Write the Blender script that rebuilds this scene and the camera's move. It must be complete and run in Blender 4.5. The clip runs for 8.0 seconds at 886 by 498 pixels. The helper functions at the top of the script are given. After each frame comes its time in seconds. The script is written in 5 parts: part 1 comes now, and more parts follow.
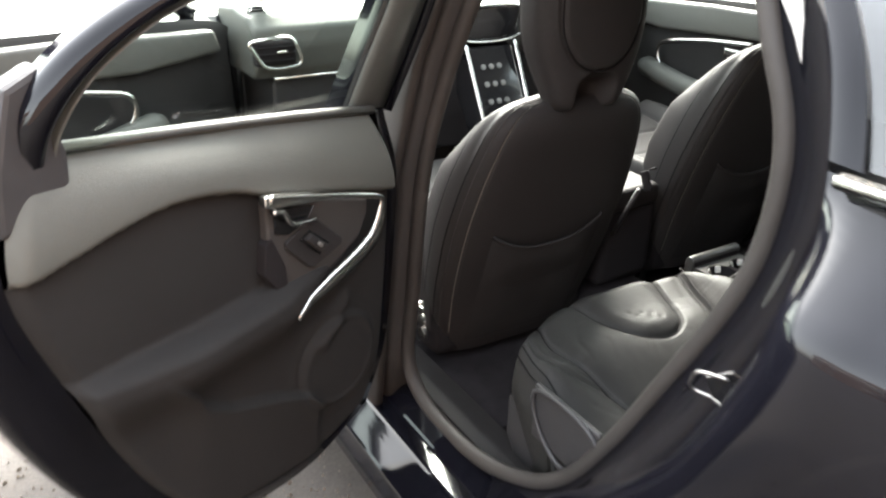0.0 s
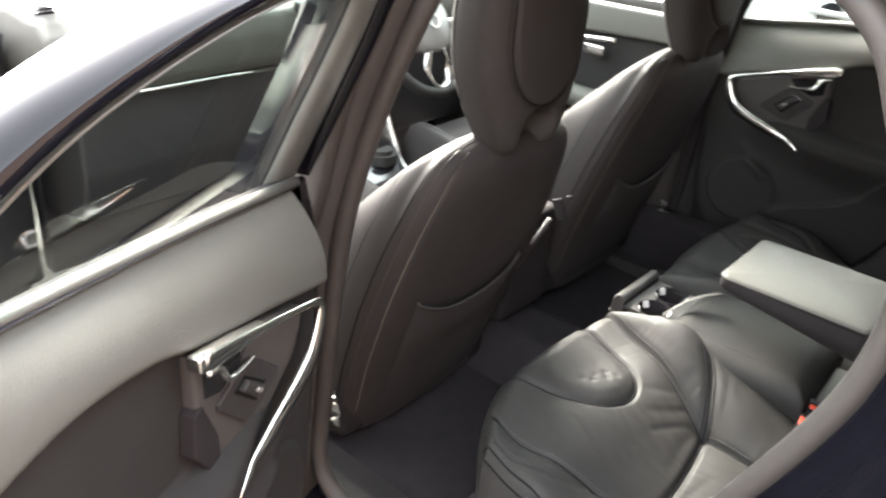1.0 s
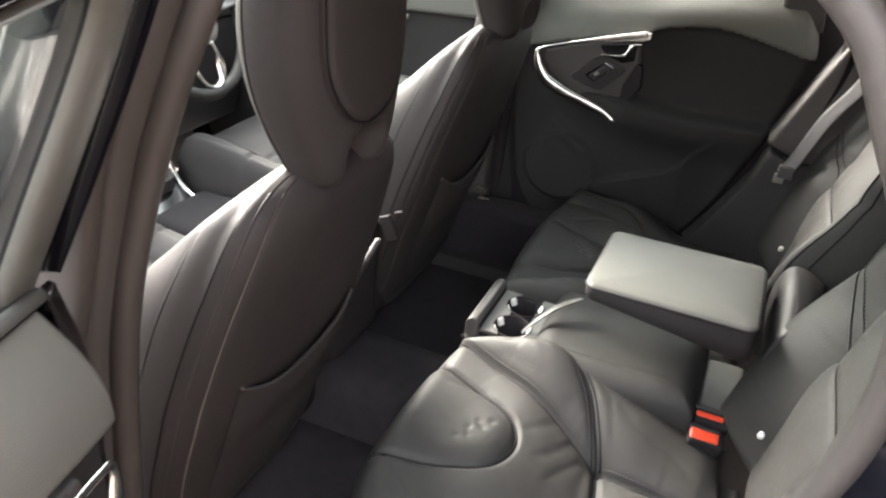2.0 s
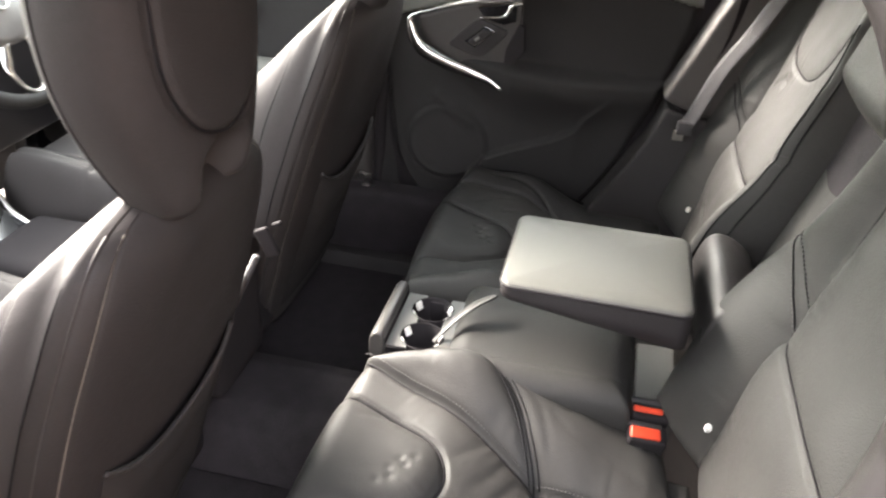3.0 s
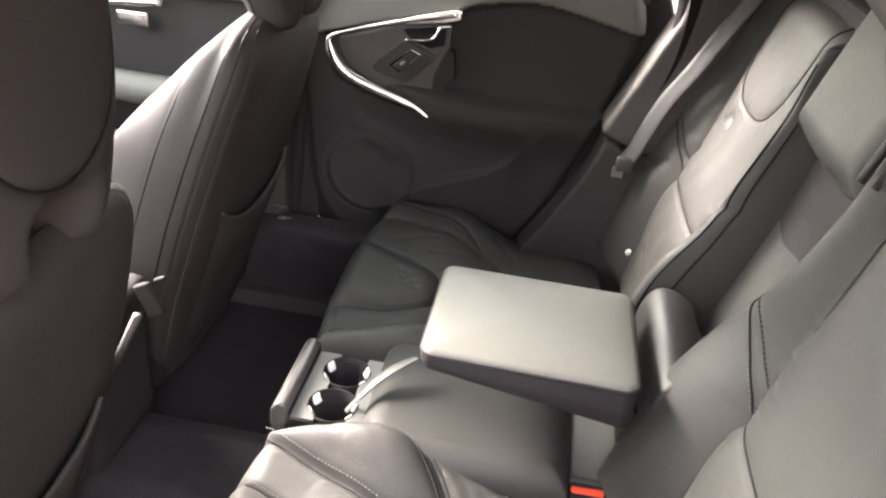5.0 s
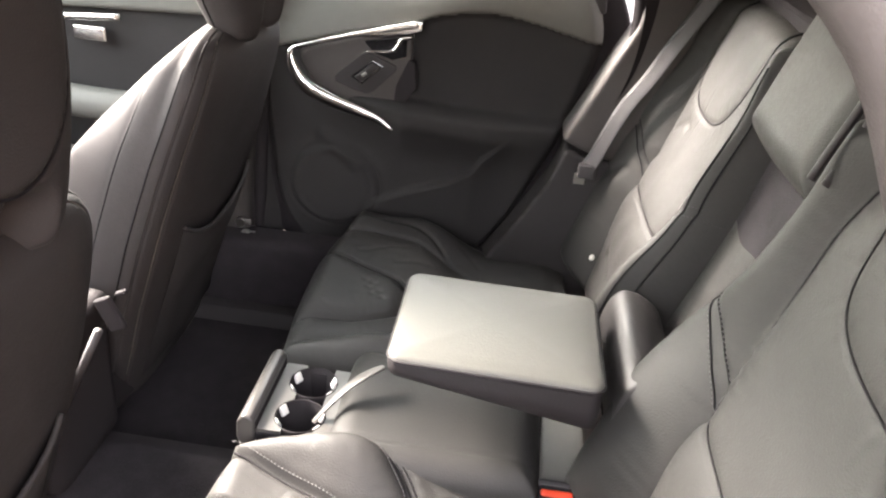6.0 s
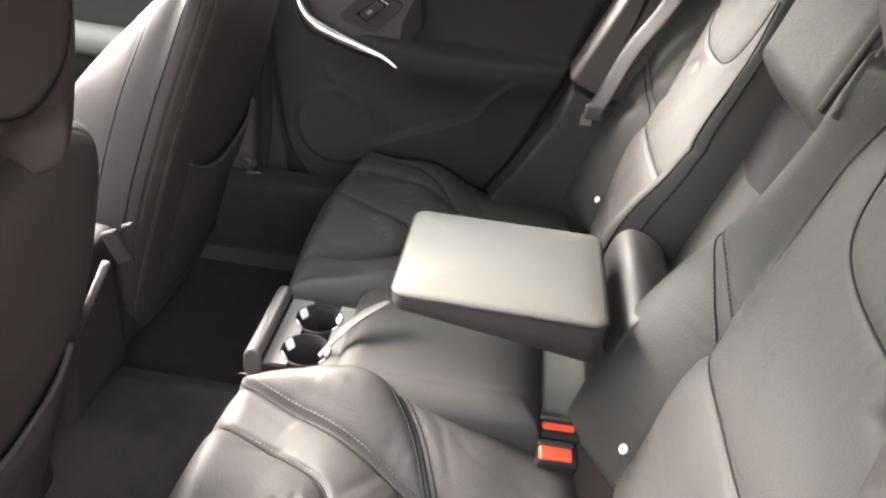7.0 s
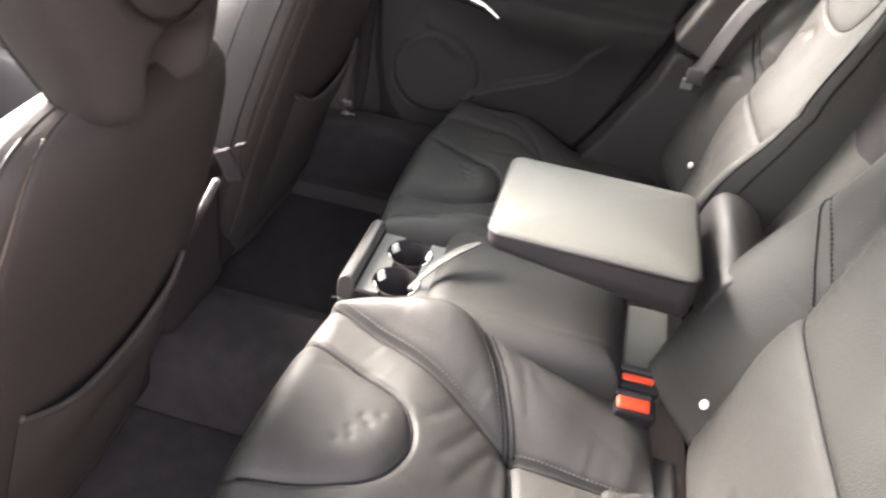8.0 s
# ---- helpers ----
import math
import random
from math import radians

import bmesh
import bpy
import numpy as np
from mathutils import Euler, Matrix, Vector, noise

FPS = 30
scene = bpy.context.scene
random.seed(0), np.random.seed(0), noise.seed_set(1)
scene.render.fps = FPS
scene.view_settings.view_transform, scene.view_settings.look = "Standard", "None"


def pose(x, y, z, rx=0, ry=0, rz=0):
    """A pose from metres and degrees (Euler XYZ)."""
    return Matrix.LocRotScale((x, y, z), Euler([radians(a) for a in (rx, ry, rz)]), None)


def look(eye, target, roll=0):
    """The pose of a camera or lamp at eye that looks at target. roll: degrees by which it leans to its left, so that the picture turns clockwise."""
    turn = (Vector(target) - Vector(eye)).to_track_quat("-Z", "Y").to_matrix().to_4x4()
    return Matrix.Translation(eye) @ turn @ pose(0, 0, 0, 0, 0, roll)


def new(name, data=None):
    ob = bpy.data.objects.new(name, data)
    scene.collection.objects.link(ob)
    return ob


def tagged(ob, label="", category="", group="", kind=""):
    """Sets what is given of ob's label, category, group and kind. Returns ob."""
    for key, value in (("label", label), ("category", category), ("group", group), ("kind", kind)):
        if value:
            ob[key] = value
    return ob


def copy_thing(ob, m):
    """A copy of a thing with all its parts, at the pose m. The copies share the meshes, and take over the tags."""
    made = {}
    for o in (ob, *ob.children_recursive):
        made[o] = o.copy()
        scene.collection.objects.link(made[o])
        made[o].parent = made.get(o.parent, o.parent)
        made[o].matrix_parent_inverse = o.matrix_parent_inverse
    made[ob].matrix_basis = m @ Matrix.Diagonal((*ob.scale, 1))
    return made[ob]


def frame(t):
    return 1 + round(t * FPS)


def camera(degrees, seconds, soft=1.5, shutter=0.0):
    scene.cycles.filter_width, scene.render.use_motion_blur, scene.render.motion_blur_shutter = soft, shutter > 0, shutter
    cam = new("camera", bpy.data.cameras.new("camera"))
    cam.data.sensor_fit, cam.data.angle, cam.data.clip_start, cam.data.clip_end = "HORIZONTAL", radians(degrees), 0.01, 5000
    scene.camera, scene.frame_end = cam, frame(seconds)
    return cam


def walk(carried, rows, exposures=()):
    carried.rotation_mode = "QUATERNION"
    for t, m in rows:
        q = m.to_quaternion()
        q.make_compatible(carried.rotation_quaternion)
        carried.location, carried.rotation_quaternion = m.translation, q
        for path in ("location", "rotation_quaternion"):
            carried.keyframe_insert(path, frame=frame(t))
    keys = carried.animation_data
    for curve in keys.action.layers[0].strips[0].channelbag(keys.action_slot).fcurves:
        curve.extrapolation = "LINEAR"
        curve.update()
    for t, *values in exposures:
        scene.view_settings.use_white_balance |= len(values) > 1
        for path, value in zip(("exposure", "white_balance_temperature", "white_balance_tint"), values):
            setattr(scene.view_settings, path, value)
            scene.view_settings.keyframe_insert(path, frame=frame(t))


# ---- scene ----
cam = camera(59.1, 8.0, 2.2, 0.4)
PATH = [
    (0, (-1.415, -0.578, 1.341), (-0.463, 0.948, 0.467), 1.3),
    (0.5, (-1.403, -0.311, 1.363), (-0.289, 1.074, 0.447), 2.0),
    (1, (-1.41, -0.102, 1.372), (-0.034, 1.003, 0.431), 5.0),
    (1.5, (-1.338, 0.022, 1.372), (0.203, 0.84, 0.393), 2.4),
    (1.7, (-1.277, 0.067, 1.355), (0.31, 0.799, 0.382), 3.4),
    (2.8, (-1.066, 0.193, 1.319), (0.613, 0.589, 0.306), 4.4),
    (3, (-1.034, 0.196, 1.304), (0.65, 0.53, 0.279), 3.3),
    (3.5, (-0.954, 0.201, 1.3), (0.741, 0.451, 0.269), 4.4),
    (4, (-0.898, 0.2, 1.293), (0.79, 0.435, 0.247), 5.4),
    (4.5, (-0.875, 0.203, 1.284), (0.822, 0.441, 0.252), 5.2),
    (5, (-0.871, 0.2, 1.284), (0.859, 0.381, 0.296), 6.2),
    (5.2, (-0.869, 0.181, 1.283), (0.872, 0.351, 0.314), 5.7),
    (6.3, (-0.881, 0.196, 1.274), (0.872, 0.277, 0.315), 6.5),
    (6.5, (-0.879, 0.194, 1.271), (0.854, 0.281, 0.276), 6.3),
    (7, (-0.891, 0.191, 1.259), (0.806, 0.291, 0.205), 6.6),
    (7.5, (-0.905, 0.201, 1.243), (0.766, 0.325, 0.151), 7.7),
    (8, (-0.936, 0.226, 1.236), (0.689, 0.466, 0.094), 8.9),
]
EXPOSURES = [(0.0, 4.1, 6600, 8), (0.5, 4.9, 6700, 9), (1.5, 4.75, 6750, 11), (3.0, 5.12, 6850, 15), (5.0, 5.4, 6950, 18), (8.0, 5.52, 6900, 18)]
walk(cam, [(t, look(eye, target, roll)) for t, eye, target, roll in PATH], EXPOSURES)

# ---------------------------------------------------------------- light
SUN_EL, SUN_AZ = 34.0, 31.0      # degrees; the azimuth turns from +y towards +x
world = bpy.data.worlds.new("sky")
scene.world = world
world.use_nodes = True
wn, wl = world.node_tree.nodes, world.node_tree.links
sky = wn.new("ShaderNodeTexSky")
sky.sky_type, sky.sun_disc = "NISHITA", False
sky.sun_elevation, sky.sun_rotation = radians(SUN_EL), radians(SUN_AZ)
sky.air_density, sky.dust_density, sky.ozone_density = 1.1, 3.5, 0.5
haze = wn.new("ShaderNodeHueSaturation")
haze.inputs["Saturation"].default_value = 0.28
wl.new(sky.outputs[0], haze.inputs["Color"])
wl.new(haze.outputs[0], wn["Background"].inputs[0])
wn["Background"].inputs[1].default_value = 0.15
sun = new("sun", bpy.data.lights.new("sun", "SUN"))
sun.data.energy, sun.data.angle, sun.data.color = 1.9, radians(34), (1.0, 0.96, 0.9)
az, el = radians(SUN_AZ), radians(SUN_EL)
sun.matrix_world = look((0, 0, 8), Vector((0, 0, 8)) - Vector((math.sin(az) * math.cos(el), math.cos(az) * math.cos(el), math.sin(el))))

# ---------------------------------------------------------------- materials


def mat(name, color, rough=0.5, metal=0.0, grain=0.0, grain_scale=300.0, vary=0.15, vary_scale=6.0, coat=0.0, spec=0.5, cells=False, worn=0.0, island=0.0):
    """A procedural surface: base colour with variation at two scales, varied roughness, and a fine relief."""
    m = bpy.data.materials.new(name)
    m.use_nodes = True
    n, l = m.node_tree.nodes, m.node_tree.links
    b = n["Principled BSDF"]
    co = n.new("ShaderNodeTexCoord")
    big = n.new("ShaderNodeTexNoise")
    big.inputs["Scale"].default_value, big.inputs["Detail"].default_value = vary_scale, 5
    fine = n.new("ShaderNodeTexNoise")
    fine.inputs["Scale"].default_value, fine.inputs["Detail"].default_value = vary_scale * 14, 4
    for t in (big, fine):
        l.new(co.outputs["Object"], t.inputs["Vector"])
    add = n.new("ShaderNodeMath")
    add.operation = "ADD"
    l.new(big.outputs[0], add.inputs[0])
    l.new(fine.outputs[0], add.inputs[1])
    ramp = n.new("ShaderNodeMapRange")
    ramp.inputs[1].default_value, ramp.inputs[2].default_value = 0.6, 1.4
    ramp.inputs[3].default_value, ramp.inputs[4].default_value = 1 - vary, 1 + vary
    l.new(add.outputs[0], ramp.inputs[0])
    mul = n.new("ShaderNodeVectorMath")
    mul.operation = "SCALE"
    mul.inputs[0].default_value = color
    l.new(ramp.outputs[0], mul.inputs[3])
    l.new(mul.outputs[0], b.inputs["Base Color"])
    rr = n.new("ShaderNodeMapRange")
    rr.inputs[1].default_value, rr.inputs[2].default_value = 0.6, 1.4
    rr.inputs[3].default_value, rr.inputs[4].default_value = rough * (1 - worn - 0.12), min(1, rough * 1.12)
    l.new(add.outputs[0], rr.inputs[0])
    l.new(rr.outputs[0], b.inputs["Roughness"])
    b.inputs["Metallic"].default_value = metal
    b.inputs["Coat Weight"].default_value = coat
    b.inputs["Coat Roughness"].default_value = 0.04
    b.inputs["Specular IOR Level"].default_value = spec
    if grain:
        if cells:
            g = n.new("ShaderNodeTexVoronoi")
            g.inputs["Scale"].default_value = grain_scale
            out = g.outputs["Distance"]
        else:
            g = n.new("ShaderNodeTexNoise")
            g.inputs["Scale"].default_value, g.inputs["Detail"].default_value = grain_scale, 3
            out = g.outputs[0]
        l.new(co.outputs["Object"], g.inputs["Vector"])
        bump = n.new("ShaderNodeBump")
        bump.inputs["Strength"].default_value, bump.inputs["Distance"].default_value = grain, 0.002
        l.new(out, bump.inputs["Height"])
        l.new(bump.outputs[0], b.inputs["Normal"])
    return m


def glass_mat(name, tint, rough=0.0):
    """Thin pane: clear with the gloss of glass, tinted."""
    m = bpy.data.materials.new(name)
    m.use_nodes = True
    n, l = m.node_tree.nodes, m.node_tree.links
    n.remove(n["Principled BSDF"])
    tr, gl, fr, mix = n.new("ShaderNodeBsdfTransparent"), n.new("ShaderNodeBsdfGlossy"), n.new("ShaderNodeLayerWeight"), n.new("ShaderNodeMixShader")
    tr.inputs[0].default_value, gl.inputs["Roughness"].default_value = (*tint, 1), rough
    fr.inputs[0].default_value = 0.5
    power, rise = n.new("ShaderNodeMath"), n.new("ShaderNodeMapRange")
    power.operation, power.inputs[1].default_value = "POWER", 4.5
    rise.inputs[3].default_value, rise.inputs[4].default_value = 0.09, 1.0
    l.new(fr.outputs["Facing"], power.inputs[0])
    l.new(power.outputs[0], rise.inputs[0])
    l.new(rise.outputs[0], mix.inputs[0])
    l.new(tr.outputs[0], mix.inputs[1])
    l.new(gl.outputs[0], mix.inputs[2])
    l.new(mix.outputs[0], n["Material Output"].inputs[0])
    return m


LEATHER = mat("charcoal_leather", (0.0270, 0.0260, 0.0245), 0.62, spec=0.20, grain=0.14, grain_scale=420, cells=True, vary=0.14, vary_scale=9, worn=0.10)
SEAT_BACK = mat("brownish_leather", (0.0250, 0.0224, 0.0220), 0.62, spec=0.17, grain=0.12, grain_scale=420, cells=True, vary=0.14, vary_scale=9)
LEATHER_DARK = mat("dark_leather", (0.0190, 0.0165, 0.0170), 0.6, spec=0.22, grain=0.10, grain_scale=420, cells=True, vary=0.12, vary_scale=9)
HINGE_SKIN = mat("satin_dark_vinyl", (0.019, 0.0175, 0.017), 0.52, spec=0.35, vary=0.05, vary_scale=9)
LEATHER_PALE = mat("pale_grey_leather", (0.086, 0.084, 0.075), 0.55, spec=0.3, grain=0.10, grain_scale=420, cells=True, vary=0.08, vary_scale=7, worn=0.1)
SEAM_DARK = mat("seam", (0.008, 0.007, 0.008), 0.7, spec=0.1)
THREAD = mat("thread", (0.03, 0.028, 0.027), 0.7)
THREAD_PALE = mat("pale_thread", (0.15, 0.135, 0.115), 0.7)
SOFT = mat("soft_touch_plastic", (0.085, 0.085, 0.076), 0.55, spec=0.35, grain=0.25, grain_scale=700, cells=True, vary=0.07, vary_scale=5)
PLASTIC = mat("dark_plastic", (0.032, 0.030, 0.031), 0.5, grain=0.25, grain_scale=900, vary=0.12, vary_scale=5)
PLASTIC_GREY = mat("grey_plastic", (0.16, 0.155, 0.145), 0.45, grain=0.15, grain_scale=900, vary=0.08)
FABRIC = mat("door_insert", (0.0225, 0.0215, 0.0212), 0.8, spec=0.15, grain=0.4, grain_scale=900, vary=0.14, vary_scale=6)
POCKET = mat("pocket_cloth", (0.030, 0.0275, 0.027), 0.9, spec=0.1, grain=0.6, grain_scale=1100, vary=0.14, vary_scale=14)
CABIN_TRIM = mat("cabin_plastic", (0.024, 0.022, 0.022), 0.6, spec=0.2, grain=0.3, grain_scale=900, vary=0.12, vary_scale=6)
CARPET = mat("black_carpet", (0.026, 0.023, 0.025), 0.95, grain=1.0, grain_scale=500, vary=0.35, vary_scale=30, spec=0.1)
RUBBER = mat("rubber", (0.040, 0.035, 0.032), 0.55, spec=0.35, grain=0.2, grain_scale=500, vary=0.12)
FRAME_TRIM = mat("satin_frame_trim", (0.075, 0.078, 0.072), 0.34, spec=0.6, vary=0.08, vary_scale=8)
PAINT = mat("black_paint", (0.004, 0.004, 0.006), 0.07, coat=0.2, spec=0.2, vary=0.2, vary_scale=3)
CHROME = mat("satin_chrome", (0.66, 0.65, 0.62), 0.2, metal=1.0, vary=0.05, vary_scale=12)
STEEL = mat("bare_steel", (0.4, 0.39, 0.37), 0.32, metal=1.0, vary=0.15, vary_scale=30)
GLOSS = mat("gloss_black", (0.01, 0.01, 0.011), 0.12, vary=0.1, coat=0.5)
BAR = mat("satin_dark_plastic", (0.035, 0.033, 0.031), 0.34, vary=0.1)
RED = mat("red_button", (0.6, 0.055, 0.022), 0.38, vary=0.08, vary_scale=30)
PLATE = mat("satin_grey_plastic", (0.062, 0.059, 0.055), 0.45, vary=0.1, vary_scale=20)
WHITE = mat("white_plastic", (0.62, 0.61, 0.58), 0.4, vary=0.06, vary_scale=40)
WEB = mat("belt_webbing", (0.045, 0.043, 0.044), 0.6, grain=0.5, grain_scale=1200, vary=0.12, vary_scale=20)
LINER = mat("headliner", (0.58, 0.56, 0.53), 0.9, grain=0.3, grain_scale=900, vary=0.06)
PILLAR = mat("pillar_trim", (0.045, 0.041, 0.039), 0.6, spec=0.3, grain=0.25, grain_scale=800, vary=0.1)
ASPHALT = mat("gritty_asphalt", (0.050, 0.043, 0.037), 0.85, grain=1.0, grain_scale=90, vary=0.5, vary_scale=9)
BLACK_RUBBER = mat("black_rubber", (0.020, 0.018, 0.019), 0.9, spec=0.06, vary=0.12)
GRIT = mat("loose_grit", (0.11, 0.09, 0.07), 0.9, vary=0.6, vary_scale=40)
TYRE = mat("tyre_rubber", (0.02, 0.02, 0.02), 0.8, grain=0.3, grain_scale=200)
RENDER_WALL = mat("pale_render", (0.75, 0.73, 0.68), 0.85, grain=0.4, grain_scale=60, vary=0.08, vary_scale=0.6)
BRICK = mat("brown_brick", (0.10, 0.065, 0.048), 0.85, grain=0.5, grain_scale=40, vary=0.25, vary_scale=4)
SLATE = mat("roof_tile", (0.12, 0.08, 0.065), 0.8, grain=0.4, grain_scale=30, vary=0.25, vary_scale=3)
SILVER = mat("silver_paint", (0.5, 0.5, 0.49), 0.3, metal=0.5, coat=0.8, vary=0.05)
PANE = glass_mat("side_glass", (0.80, 0.88, 0.84))
DARK_PANE = glass_mat("privacy_glass", (0.25, 0.28, 0.3))

# ---------------------------------------------------------------- mesh helpers
SIDE = [1]      # 1: as written (the car's left); -1: mirrored to its right
WORLD_OF = {}


def mesh_of(verts, faces, smooth=True):
    me = bpy.data.meshes.new("mesh")
    me.from_pydata([tuple(map(float, v)) for v in verts], [], [tuple(int(i) for i in f) for f in faces])
    if smooth:
        me.polygons.foreach_set("use_smooth", [True] * len(me.polygons))
    me.update()
    return me


def thing(name, base, label="", category="", group="", kind=""):
    ob = tagged(new(name), label, category, group, kind)
    ob.empty_display_size = 0.05
    base = (base[0] * SIDE[0], base[1], base[2])
    ob.location = base
    WORLD_OF[ob] = Matrix.Translation(base)
    return ob


def part(name, data, material, parent, label=""):
    """One mesh object under a thing or under a part, from a bmesh or a mesh in world places."""
    if isinstance(data, bmesh.types.BMesh):
        me = bpy.data.meshes.new(name)
        data.to_mesh(me)
        data.free()
        data = me
    data.name = name
    if SIDE[0] < 0:
        data.transform(Matrix.Diagonal((-1, 1, 1, 1)))
        data.flip_normals()
    data.transform(WORLD_OF[parent].inverted())
    data.materials.append(material)
    ob = tagged(new(name, data), label)
    ob.parent = parent
    WORLD_OF[ob] = WORLD_OF[parent]
    return ob


def single(name, data, material, label, category, group="", kind=""):
    """A thing that is one mesh."""
    if isinstance(data, bmesh.types.BMesh):
        me = bpy.data.meshes.new(name)
        data.to_mesh(me)
        data.free()
        data = me
    data.name = name
    if SIDE[0] < 0:
        data.transform(Matrix.Diagonal((-1, 1, 1, 1)))
        data.flip_normals()
    data.materials.append(material)
    return tagged(new(name, data), label, category, group, kind)


def grid(P, close_u=False, close_v=False, flip=False):
    """A smooth sheet over an array of places (nu, nv, 3)."""
    nu, nv = P.shape[:2]
    iu = np.arange(nu if close_u else nu - 1)
    iv = np.arange(nv if close_v else nv - 1)
    a, b = np.meshgrid(iu, iv, indexing="ij")
    a2, b2 = (a + 1) % nu, (b + 1) % nv
    f = np.stack([a * nv + b, a2 * nv + b, a2 * nv + b2, a * nv + b2], -1).reshape(-1, 4)
    return mesh_of(P.reshape(-1, 3), f[:, ::-1] if flip else f)


def smooth(points, n=40, closed=False):
    """Catmull-Rom through the points, n places at even lengths."""
    p = np.array(points, float)
    k = len(p)
    ext = np.vstack([p[-1], p, p[0], p[1]]) if closed else np.vstack([2 * p[0] - p[1], p, 2 * p[-1] - p[-2]])
    out = []
    for i in range(k if closed else k - 1):
        a, b, c, d = ext[i:i + 4]
        t = np.linspace(0, 1, 16, endpoint=False)[:, None]
        out.append(0.5 * (2 * b + (c - a) * t + (2 * a - 5 * b + 4 * c - d) * t ** 2 + (3 * b - a - 3 * c + d) * t ** 3))
    out = np.vstack(out + [p[:1] if closed else p[-1:]])
    s = np.r_[0, np.cumsum(np.linalg.norm(np.diff(out, axis=0), axis=1))]
    q = np.linspace(0, s[-1], n + 1)[:-1] if closed else np.linspace(0, s[-1], n)
    return np.stack([np.interp(q, s, out[:, j]) for j in range(out.shape[1])], -1)


def tube(path, r, n=10, closed=False, flat=1.0, up=(0, 0, 1)):
    """A round or flattened bar along a path; r may be a list of radii."""
    p = np.array(path, float)
    r = np.broadcast_to(np.array(r, float), (len(p),))
    tang = np.roll(p, -1, 0) - np.roll(p, 1, 0) if closed else np.gradient(p, axis=0)
    tang /= np.linalg.norm(tang, axis=1)[:, None] + 1e-9
    side = np.cross(tang, np.array(up, float))
    side /= np.linalg.norm(side, axis=1)[:, None] + 1e-9
    top = np.cross(side, tang)
    th = np.linspace(0, 2 * np.pi, n, endpoint=False)
    ring = p[:, None] + r[:, None, None] * (np.cos(th)[None, :, None] * side[:, None] + flat * np.sin(th)[None, :, None] * top[:, None])
    me_v = ring.reshape(-1, 3)
    k = len(p)
    f = [(i * n + j, i * n + (j + 1) % n, ((i + 1) % k) * n + (j + 1) % n, ((i + 1) % k) * n + j) for i in range(k if closed else k - 1) for j in range(n)]
    if not closed:
        f += [tuple(range(n))[::-1], tuple((k - 1) * n + j for j in range(n))]
    return mesh_of(me_v, f)


def box(c, size, bevel=0.004, seg=2, rot=None, taper=1.0):
    """A box with rounded edges; taper narrows its top."""
    bm = bmesh.new()
    bmesh.ops.create_cube(bm, size=1)
    for v in bm.verts:
        k = taper if v.co.z > 0 else 1
        v.co = Vector((v.co.x * size[0] * k, v.co.y * size[1] * k, v.co.z * size[2]))
    if bevel:
        bmesh.ops.bevel(bm, geom=bm.edges[:], offset=bevel, segments=seg, profile=0.6, affect="EDGES")
    for f in bm.faces:
        f.smooth = seg > 2
    m = Matrix.Translation(c) @ (Euler([radians(a) for a in rot]).to_matrix().to_4x4() if rot else Matrix())
    bmesh.ops.transform(bm, matrix=m, verts=bm.verts[:])
    return bm


def join(*bms):
    out = bmesh.new()
    for b in bms:
        me = bpy.data.meshes.new("t")
        if isinstance(b, bmesh.types.BMesh):
            b.to_mesh(me)
            b.free()
        else:
            me = b
        out.from_mesh(me)
        bpy.data.meshes.remove(me)
    return out


def disc(c, r, h, axis="z", n=24, bevel=0.0015, rot=None):
    bm = bmesh.new()
    bmesh.ops.create_cone(bm, cap_ends=True, segments=n, radius1=r, radius2=r, depth=h)
    if bevel:
        bmesh.ops.bevel(bm, geom=[e for e in bm.edges if abs(e.verts[0].co.z - e.verts[1].co.z) < 1e-6], offset=bevel, segments=2, affect="EDGES")
    m = {"z": Matrix(), "x": Matrix.Rotation(radians(90), 4, "Y"), "y": Matrix.Rotation(radians(90), 4, "X")}[axis]
    if rot:
        m = Euler([radians(a) for a in rot]).to_matrix().to_4x4() @ m
    bmesh.ops.transform(bm, matrix=Matrix.Translation(c) @ m, verts=bm.verts[:])
    return bm


def prism(points, a0, a1, axis="x", bevel=0.0, seg=2, smooth_faces=False):
    """An outline in the plane across an axis, pulled along it from a0 to a1."""
    def at(p, a):
        return {"x": (a, p[0], p[1]), "y": (p[0], a, p[1]), "z": (p[0], p[1], a)}[axis]
    bm = bmesh.new()
    lo = [bm.verts.new(at(p, a0)) for p in points]
    hi = [bm.verts.new(at(p, a1)) for p in points]
    k = len(points)
    for i in range(k):
        bm.faces.new((lo[i], lo[(i + 1) % k], hi[(i + 1) % k], hi[i]))
    bm.faces.new(lo[::-1])
    bm.faces.new(hi)
    bmesh.ops.recalc_face_normals(bm, faces=bm.faces[:])
    if bevel:
        bmesh.ops.bevel(bm, geom=bm.edges[:], offset=bevel, segments=seg, profile=0.6, affect="EDGES", clamp_overlap=True)
    for f in bm.faces:
        f.smooth = smooth_faces
    return bm


